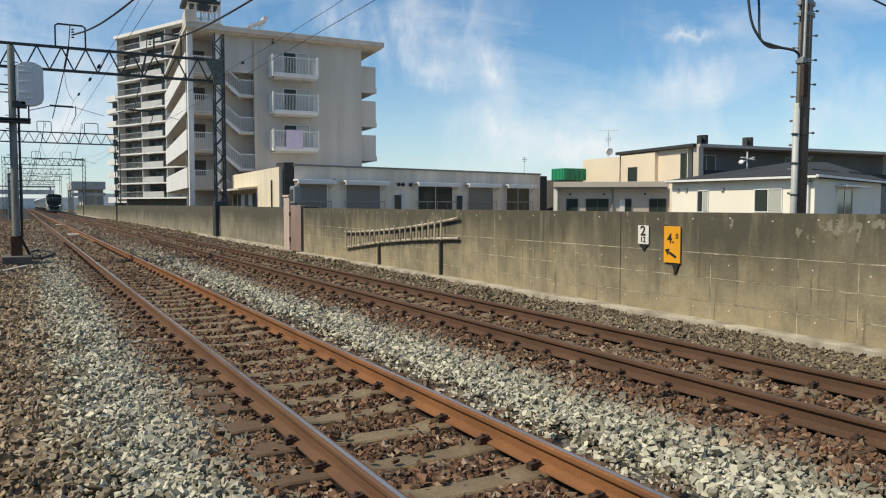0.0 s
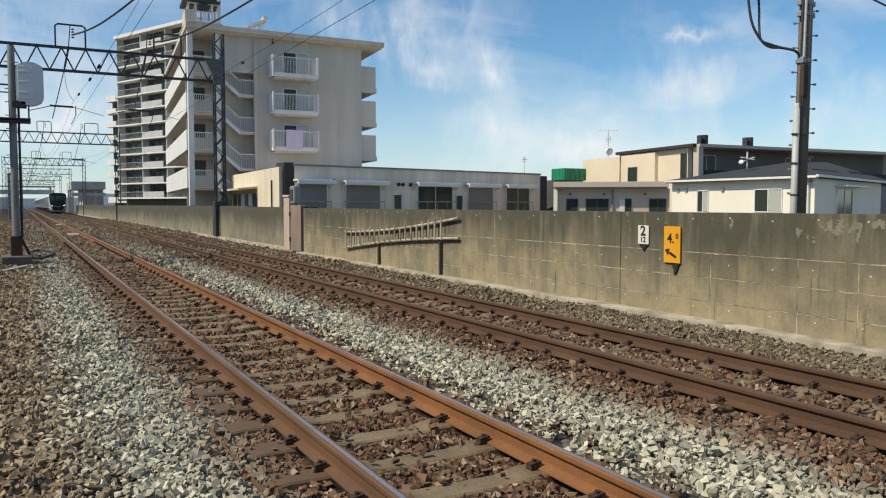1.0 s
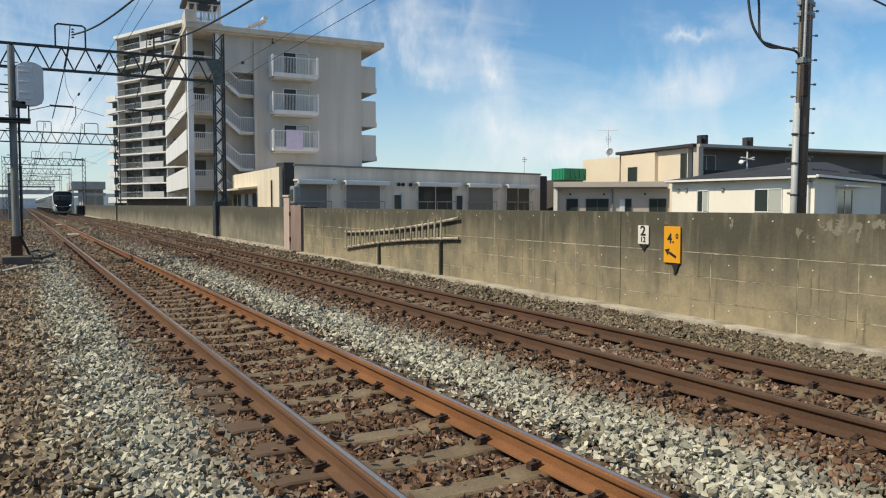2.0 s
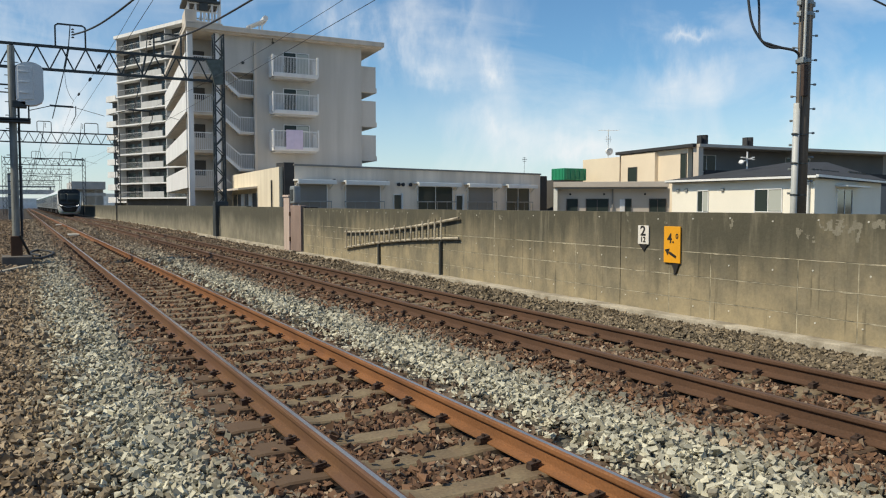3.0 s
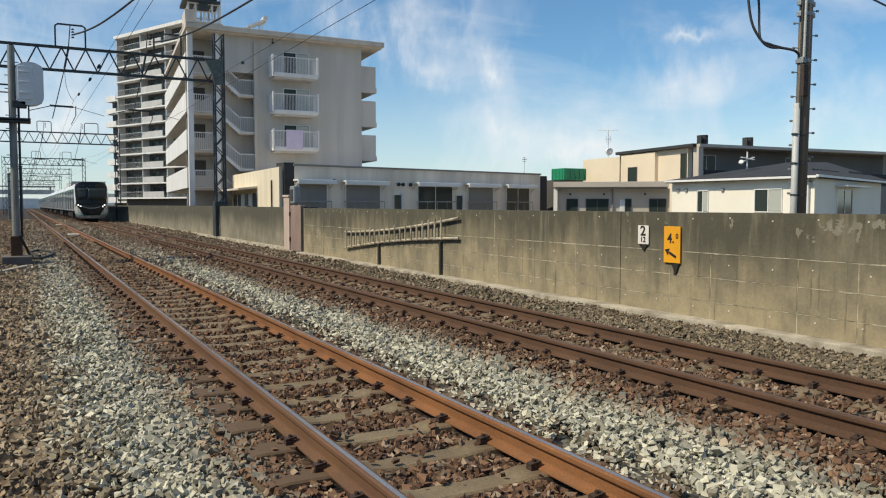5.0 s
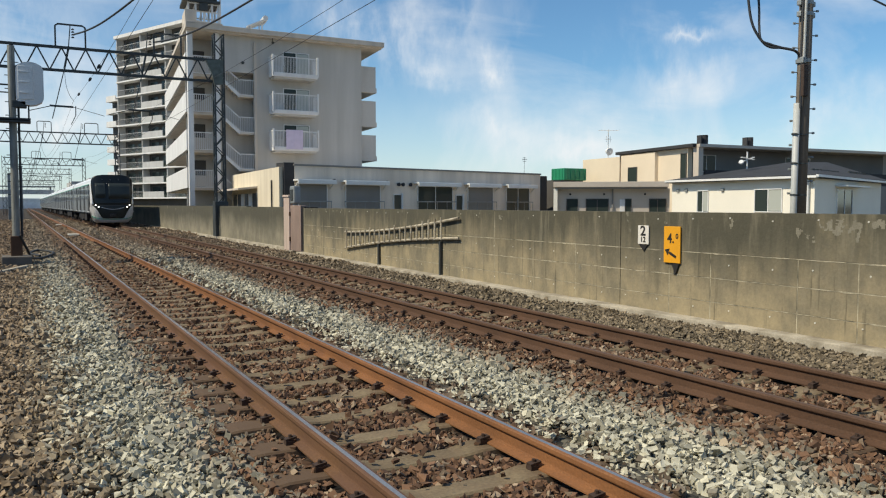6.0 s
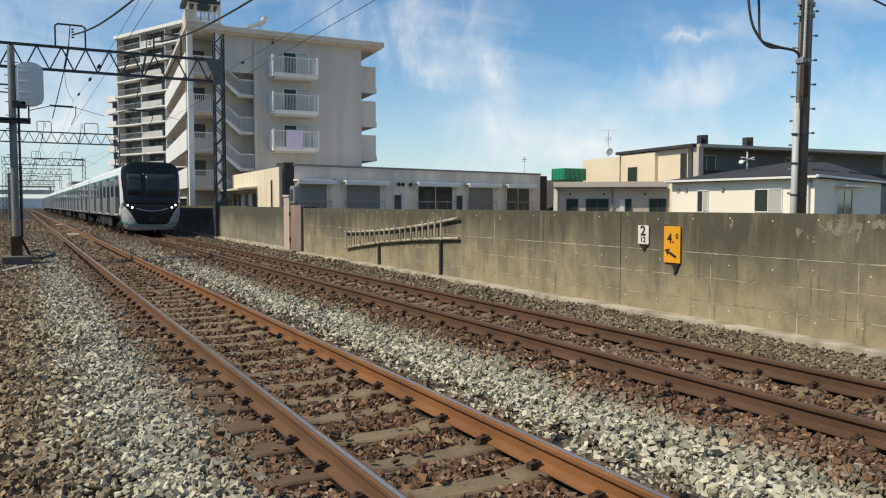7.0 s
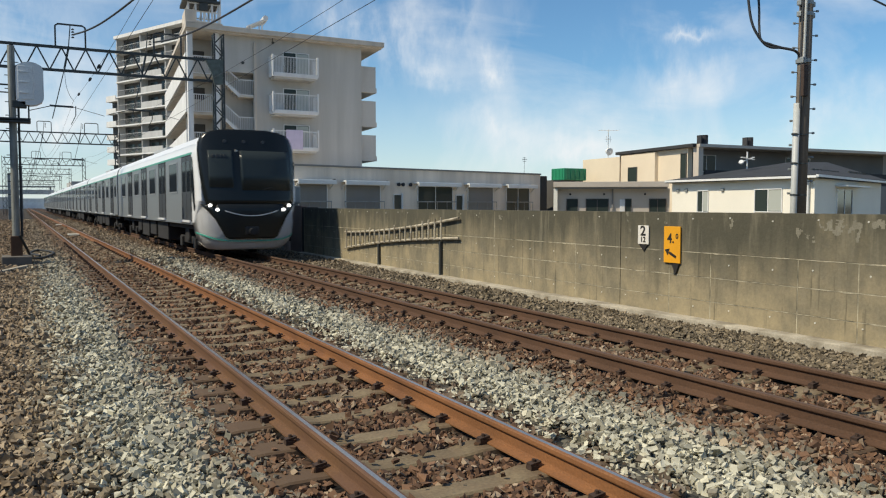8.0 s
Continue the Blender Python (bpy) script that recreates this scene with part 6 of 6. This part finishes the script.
def make_train():
    t = thing("commuter_train", "silver commuter train with a black front and mint green bands", "train")
    SPREAD = [2.55, 7.35, 12.15, 16.95]
    LEAD = [1.75, 6.10, 10.45, 14.80]
    # meshes shared between the cars
    def shell(front):
        bm = bmesh.new()
        y0 = 1.0 if front else 0.0
        loft(bm, [[(x, y, z) for x, z in section()] for y in (y0, CAR)])
        for f in bm.faces:
            c, n = f.calc_center_median(), f.normal
            if c.z > 3.52:
                f.material_index = 2
            elif c.z > 3.02:
                f.material_index = 1
        return mesh_of("car_body", bm, [M["train_side"], M["train_white"], M["train_roof"]])
    # flush leaf, with the door pocket's shade in its colour
    def leaf():
        bm = bmesh.new()
        box(bm, -0.012, 0.008, -0.655, 0.655, 1.14, 2.93, 0.006)
        return mesh_of("door", bm, M["train_door"])
    def leaf_frame():
        bm = bmesh.new()
        for y in (-0.70, 0.655):
            box(bm, -0.006, 0.014, y, y + 0.05, 1.12, 2.96)
        box(bm, -0.006, 0.009, -0.70, 0.70, 2.93, 2.955)
        box(bm, -0.006, 0.012, -0.008, 0.008, 1.14, 2.93)
        return mesh_of("door_seal", bm, M["under"])
    def leaf_glass():
        bm = bmesh.new()
        for y in (-0.56, 0.10):
            box(bm, -0.006, 0.013, y, y + 0.46, 1.95, 2.80, 0.004)
        return mesh_of("door_glass", bm, M["train_glass"])
    def window_rim(w):
        bm = bmesh.new()
        for y0_, y1_, z0_, z1_ in ((-w / 2 - 0.05, w / 2 + 0.05, 1.93, 1.98), (-w / 2 - 0.05, w / 2 + 0.05, 2.82, 2.86), (-w / 2 - 0.05, -w / 2, 1.98, 2.82), (w / 2, w / 2 + 0.05, 1.98, 2.82)):
            box(bm, -0.004, 0.016, y0_, y1_, z0_, z1_)
        return mesh_of("window_rim", bm, M["train_rim"])
    def step_plate():
        bm = bmesh.new()
        box(bm, -0.01, 0.06, -0.66, 0.66, 1.09, 1.15)
        return mesh_of("door_step", bm, M["train_white"])
    def side_glass(w):
        bm = bmesh.new()
        box(bm, -0.006, 0.012, -w / 2, w / 2, 1.98, 2.82, 0.006)
        return mesh_of("window", bm, M["train_glass"])
    def band(front):
        bm = bmesh.new()
        box(bm, -0.004, 0.008, 0.9 if front else 0.1, CAR - 0.1, 2.965, 3.02)
        return mesh_of("green_band", bm, M["train_green"])
    def sill():
        bm = bmesh.new()
        box(bm, -0.01, 0.02, 0.9, CAR - 0.1, 1.04, 1.10)
        return mesh_of("sill_trim", bm, M["train_side"])
    def gear():
        bm = bmesh.new()
        for y, l, z0 in ((6.0, 2.2, 0.42), (8.6, 1.4, 0.5), (10.4, 1.8, 0.40), (12.5, 1.0, 0.55)):
            box(bm, -1.25, 1.25, y, y + l, z0, 1.0, 0.03)
        box(bm, -1.2, 1.2, 0.8, CAR - 0.3, 0.88, 1.04)
        return mesh_of("underfloor_gear", bm, M["under"])
    def bogie():
        bm = bmesh.new()
        for s in (-1, 1):
            box(bm, s * 0.98 - 0.08, s * 0.98 + 0.08, -1.55, 1.55, 0.42, 0.64, 0.03)
            box(bm, s * 1.0 - 0.14, s * 1.0 + 0.14, -0.3, 0.3, 0.5, 0.98, 0.05)
            for y in (-1.05, 1.05):
                box(bm, s * 1.02 - 0.12, s * 1.02 + 0.12, y - 0.16, y + 0.16, 0.30, 0.62, 0.04)
        box(bm, -0.95, 0.95, -0.25, 0.25, 0.4, 0.75)
        return mesh_of("bogie", bm, M["under"])
    def wheelset():
        bm = bmesh.new()
        for s in (-1, 1):
            rod(bm, (s * 0.50, 0, 0), (s * 0.62, 0, 0), 0.42, 0.42, 24)
            rod(bm, (s * 0.49, 0, 0), (s * 0.52, 0, 0), 0.455, 0.455, 24)
        rod(bm, (-0.9, 0, 0), (0.9, 0, 0), 0.08)
        return mesh_of("wheelset", bm, M["under"])
    def roof_unit():
        bm = bmesh.new()
        box(bm, -0.9, 0.9, 8.3, 11.3, 3.50, 3.66, 0.06)
        return mesh_of("air_conditioner", bm, M["train_roof"])
    def roof_vent():
        bm = bmesh.new()
        box(bm, -0.5, 0.5, -0.5, 0.5, 3.52, 3.63, 0.05)
        return mesh_of("roof_vent", bm, M["train_roof"])
    def gangway():
        bm = bmesh.new()
        box(bm, -0.55, 0.55, CAR - 0.02, CAR + GAP + 0.02, 1.05, 3.2, 0.05)
        return mesh_of("gangway", bm, M["under"])
    me = dict(shell=shell(False), front=shell(True), leaf=leaf(), seal=leaf_frame(), dglass=leaf_glass(), step=step_plate(), long=side_glass(1.35), short=side_glass(0.8), rim=window_rim(1.35), short_rim=window_rim(0.8),
              band=band(False), fband=band(True), sill=sill(), gear=gear(), bogie=bogie(), wheel=wheelset(), ac=roof_unit(), vent=roof_vent(), gang=gangway())
    wheels = []
    for c in range(CARS):
        y0 = c * (CAR + GAP)
        car = again("car_body", me["front"] if c == 0 else me["shell"], t, pose(0, y0, 0))
        DOORS = SPREAD if c else LEAD
        for side in (-1, 1):
            x = side * HALF
            turn = 0 if side > 0 else 180
            def put(name, m, y):
                ob = again(name, m, car)
                ob.matrix_basis = Matrix.Translation((x, y, 0)) @ Matrix.Rotation(radians(turn), 4, "Z")
                return ob
            for d in DOORS:
                put("door", me["leaf"], d)
                put("door_seal", me["seal"], d)
                put("door_glass", me["dglass"], d)
                put("door_step", me["step"], d)
            for a, b in zip(DOORS, DOORS[1:]):
                put("window", me["long"], (a + b) / 2)
                put("window_rim", me["rim"], (a + b) / 2)
            put("window", me["short"] if c else me["long"], 18.65 if c else 17.2)
            put("window_rim", me["short_rim"] if c else me["rim"], 18.65 if c else 17.2)
            if c:
                put("window", me["short"], 0.85)
                put("window_rim", me["short_rim"], 0.85)
            bd = again("green_band", me["fband"] if c == 0 else me["band"], car)
            bd.matrix_basis = Matrix.Translation((x, 0, 0)) @ (Matrix.Identity(4) if side > 0 else Matrix.Diagonal((-1, 1, 1, 1)))
            sl = again("sill_trim", me["sill"], car)
            sl.matrix_basis = Matrix.Translation((x, 0, 0)) @ (Matrix.Identity(4) if side > 0 else Matrix.Diagonal((-1, 1, 1, 1)))
        again("underfloor_gear", me["gear"], car)
        again("air_conditioner", me["ac"], car)
        for vy in (3.5, 16.0):
            again("roof_vent", me["vent"], car, pose(0, vy, 0))
        if c < CARS - 1:
            again("gangway", me["gang"], car)
        for by in (3.2, 16.3):
            again("bogie", me["bogie"], car, pose(0, by, 0))
            for ay in (-1.05, 1.05):
                w = again("wheelset", me["wheel"], car, pose(0, by + ay, 0.58))
                if c == 0:
                    wheels.append((w, by + ay))
    make_nose(t)
    return t, wheels


def rake(z):
    """How far the front leans back at height z."""
    return 0.45 * max(0.0, (z - 1.2) / 2.4) ** 1.6


def make_nose(t):
    """The rounded black and white front of the first car; the nose tip is at y = 0."""
    head = new("front_end")
    head.parent = t
    bm = bmesh.new()
    # white shell that swells down to the skirt
    rings = []
    for y, k, dz in ((1.02, 1.0, 0.0), (0.76, 1.0, 0.0), (0.54, 0.992, 0.005), (0.40, 0.975, 0.012), (0.30, 0.95, 0.03), (0.25, 0.915, 0.06)):
        pts = [(a * k, y + (rake(b) + (0.52 if b < 1.5 else 0.0)) * (1.02 - y) / 0.77, b - dz * (b - 1.0) / 2.7) for a, b in section()]
        rings.append(pts)
    loft(bm, rings)
    part("shell", bm, M["train_white"], head, "white painted front shell", smooth=False)
    # skirt: white cowl below the mask
    bm = bmesh.new()
    n = 36
    rows = []
    for z, w, yf in ((1.75, 1.37, 0.16), (1.45, 1.38, 0.08), (1.10, 1.38, 0.03), (0.80, 1.34, 0.02), (0.58, 1.25, 0.05), (0.42, 1.10, 0.12), (0.36, 1.0, 0.2)):
        r = []
        for i in range(n + 1):
            u = -1 + 2 * i / n
            r.append((w * math.copysign(abs(u) ** 0.8, u), yf + 0.40 * abs(u) ** 4.0 + 0.50 * abs(u) ** 16, z))
        rows.append([bm.verts.new(p) for p in r])
    for a, b in zip(rows, rows[1:]):
        for i in range(n):
            bm.faces.new((a[i], a[i + 1], b[i + 1], b[i]))
    bmesh.ops.solidify(bm, geom=bm.faces[:], thickness=-0.05)
    bmesh.ops.recalc_face_normals(bm, faces=bm.faces)
    part("skirt", bm, M["train_white"], head, "white wrapped skirt", smooth=True)
    # curved black mask in front of the shell
    def curved(name, outline, y_off, material, label="", thick=0.03, bulge=0.30):
        b = bmesh.new()
        def front(x, z):
            return y_off + bulge * abs(x / 1.38) ** 3.6 + rake(z)
        zs = [o[0] for o in outline]
        rws = []
        for z, x0, x1 in outline:
            rws.append([b.verts.new((x0 + (x1 - x0) * i / 20, front(x0 + (x1 - x0) * i / 20, z), z)) for i in range(21)])
        for p, q in zip(rws, rws[1:]):
            for i in range(20):
                b.faces.new((p[i], p[i + 1], q[i + 1], q[i]))
        bmesh.ops.recalc_face_normals(b, faces=b.faces)
        s = sum(f.normal.y for f in b.faces)
        if s > 0:
            bmesh.ops.reverse_faces(b, faces=b.faces)
        bmesh.ops.solidify(b, geom=b.faces[:], thickness=thick)
        return part(name, b, material, head, label, smooth=True)
    up = [(1.53, 1.17), (1.72, 1.22), (2.0, 1.26), (2.4, 1.30), (2.8, 1.325), (3.05, 1.33), (3.27, 1.305), (3.42, 1.24), (3.53, 1.12), (3.60, 0.90), (3.645, 0.55)]
    curved("mask", [(z, -w, w) for z, w in up], -0.01, M["train_black"], "glossy black front mask")
    lowm = [(0.66, 0.62), (0.72, 0.72), (0.95, 0.84), (1.2, 0.97), (1.42, 1.14), (1.60, 1.30)]
    curved("lower_mask", [(z, -w, w) for z, w in lowm], -0.035, M["train_black"], "black lower grille panel", bulge=0.42)
    curved("windscreen", [(z, -0.24, 1.16) for z in (1.98, 2.4, 2.8, 3.06)], -0.024, M["screen_glass"], "wide dark windscreen")
    curved("door_window", [(z, -1.08, -0.46) for z in (2.05, 2.4, 2.8, 3.06)], -0.024, M["screen_glass"], "emergency door window")
    # smile-shaped silver trim
    b = bmesh.new()
    pts = []
    for i in range(17):
        x = -0.72 + 1.44 * i / 16
        pts.append(Vector((x, -0.05 + 0.42 * abs(x / 1.38) ** 3.2, 1.285 + 0.14 * (abs(x) / 0.72) ** 2)))
    for p, q in zip(pts, pts[1:]):
        bar(b, p, q, 0.022, 0.022)
    part("smile_trim", b, M["train_white"], head, "thin silver smile-shaped trim")
    # head lamps
    for sx in (-1, 1):
        for x, z in ((1.08, 1.565), (0.90, 1.45)):
            b = bmesh.new()
            yy = -0.045 + 0.30 * abs(x / 1.38) ** 3.6 + rake(z)
            rod(b, (sx * x, yy - 0.012, z), (sx * x, yy + 0.05, z), 0.038, 0.046, 14)
            part("headlight", b, M["lamp"], head, "lit round headlight")
    # green line across the skirt
    b = bmesh.new()
    prev = None
    for i in range(49):
        u = -1 + 2 * i / 48
        p = Vector((1.325 * math.copysign(abs(u) ** 0.8, u), 0.0 + 0.40 * abs(u) ** 4 + 0.45 * abs(u) ** 16, 0.60 + 0.22 * abs(u) ** 3))
        if prev is not None:
            bar(b, prev, p, 0.02, 0.035)
        prev = p
    part("green_line", b, M["train_green"], head, "mint green line round the skirt")
    b = bmesh.new()
    box(b, -0.2, 0.2, -0.07, 0.1, 0.74, 1.0, 0.06)
    rod(b, (0, -0.16, 0.86), (0, 0.0, 0.86), 0.09, 0.11, 14)
    part("coupler", b, M["coupler"], head)
    # small pale badge disc above the glass, not a lamp
    b = bmesh.new()
    rod(b, (-0.34, -0.04 + rake(3.05), 3.05), (-0.34, 0.04 + rake(3.05), 3.05), 0.03, 0.035, 10)
    part("upper_lamp", b, M["plug"], head, "small pale round badge")
    b = bmesh.new()
    rod(b, (0.35, -0.04 + rake(2.0), 2.0), (0.85, 0.04 + rake(2.12), 2.12), 0.010, sides=6)
    part("wiper", b, M["under"], head)
    # faint marker lamps and a dim destination bar above the glass
    for x in (-0.62, -0.10, 0.42):
        b = bmesh.new()
        yy = -0.025 + 0.30 * abs(x / 1.38) ** 3.6 + rake(3.31)
        rod(b, (x, yy - 0.005, 3.31), (x, yy + 0.04, 3.31), 0.045, 0.05, 12)
        part("marker_lamp", b, M["dull_lens"], head, "unlit marker lamp")
    for k, w_ in enumerate((0.05, 0.07, 0.05, 0.06)):
        b = bmesh.new()
        x = -0.98 + 0.10 * k
        yy = 0.30 * abs((x + w_ / 2) / 1.38) ** 3.6 + rake(2.9)
        box(b, x, x + w_, yy - 0.045, yy + 0.03, 2.86, 2.94)
        part("display_bar", b, M["dull_lens"], head, "dim display bar")
    # cab side windows
    for sx in (-1, 1):
        b = bmesh.new()
        prism(b, [(sx * 1.392 - 0.01, y, z) for y, z in ((0.86, 2.88), (1.10, 2.88), (1.02, 2.2), (0.82, 1.66), (0.68, 1.42), (0.60, 1.55), (0.68, 2.2))], (0.02, 0, 0))
        part("cab_side_glass", b, M["train_glass"], head)


train, wheelsets = make_train()


def make_distance():
    """Low far buildings, station roof and hazy skyline at the end of the line."""
    bm = bmesh.new()
    box(bm, 10.3, 17.5, 200, 222, 5.2, 7.0)
    box(bm, 10.3, 17.5, 200, 200.5, 3.6, 4.4)
    for x in (10.4, 12.8, 15.2):
        for y in (200.1, 210, 220):
            box(bm, x, x + 0.3, y, y + 0.3, -0.3, 5.25)
    box(bm, 13.0, 17.5, 206, 222, -0.3, 5.25)
    solid("station_building", bm, M["far"], "grey flat-roofed station building by the line", "building")
    f = thing("station_footbridge", "pale grey footbridge across the distant tracks", "footbridge")
    bm = bmesh.new()
    box(bm, -46, 11, 332, 336, 5.6, 7.2, 0.05)
    part("deck", bm, M["far"], f)
    bm = bmesh.new()
    box(bm, -46.5, 11.5, 331.6, 336.4, 8.3, 8.7, 0.05)
    part("canopy", bm, M["far"], f)
    for x in (-40, -30, -20, -10, -2.0, 9.6):
        bm = bmesh.new()
        box(bm, x, x + 0.6, 333.5, 334.3, -0.3, 8.35)
        part("pier", bm, M["far"], f)
    for x, w, hh, y, label in ((-0.10, 0.34, 5.85, 100.0, "tall grey steel post beside the near track"), (-1.12, 0.30, 4.95, 100.0, "grey concrete post beside the track")):
        t = thing("trackside_post", label, "post", pose(x + (0.115 if x > -1 else -0.025), y, 0), group="posts by the track")
        bm = bmesh.new()
        box(bm, -w / 2, w / 2, -w / 2, w / 2, -0.3, hh, 0.03)
        part("shaft", bm, M["grey_steel"], t)
        bm = bmesh.new()
        box(bm, -w / 2 - 0.05, w / 2 + 0.05, -w / 2 - 0.05, w / 2 + 0.05, hh, hh + 0.08, 0.01)
        part("cap", bm, M["dark_steel"], t)
    rng = random.Random(5)
    x = -60.0
    while x < 40:
        w = rng.uniform(6, 16)
        hh = rng.uniform(3.6, 6.2)
        y = rng.uniform(330, 420)
        bm = bmesh.new()
        box(bm, x, x + w, y, y + 12, -0.3, hh)
        box(bm, x - 0.4, x + w + 0.4, y - 0.4, y + 12.4, hh, hh + 0.5)
        for k in range(int(w / 2.2)):
            box(bm, x + 0.6 + k * 2.2, x + 1.9 + k * 2.2, y - 0.1, y, 1.0, 2.4)
        solid("distant_house", bm, M["haze"], "hazy distant building beyond the tracks", "building", "distant buildings")
        x += w + rng.uniform(-1.5, 1.0)


make_distance()


def motions():
    speed, nose = 18.40, 168.55
    walk(train, [(s * 0.5, pose(TRACK_2 + 0.06, nose - speed * s * 0.5, 0)) for s in range(17)])
    for w, y in wheelsets:
        rows = []
        for k in range(241):
            s = k / 30
            rows.append((s, pose(0, y, 0.58, math.degrees(speed * s / 0.42), 0, 0)))
        walk(w, rows)


motions()
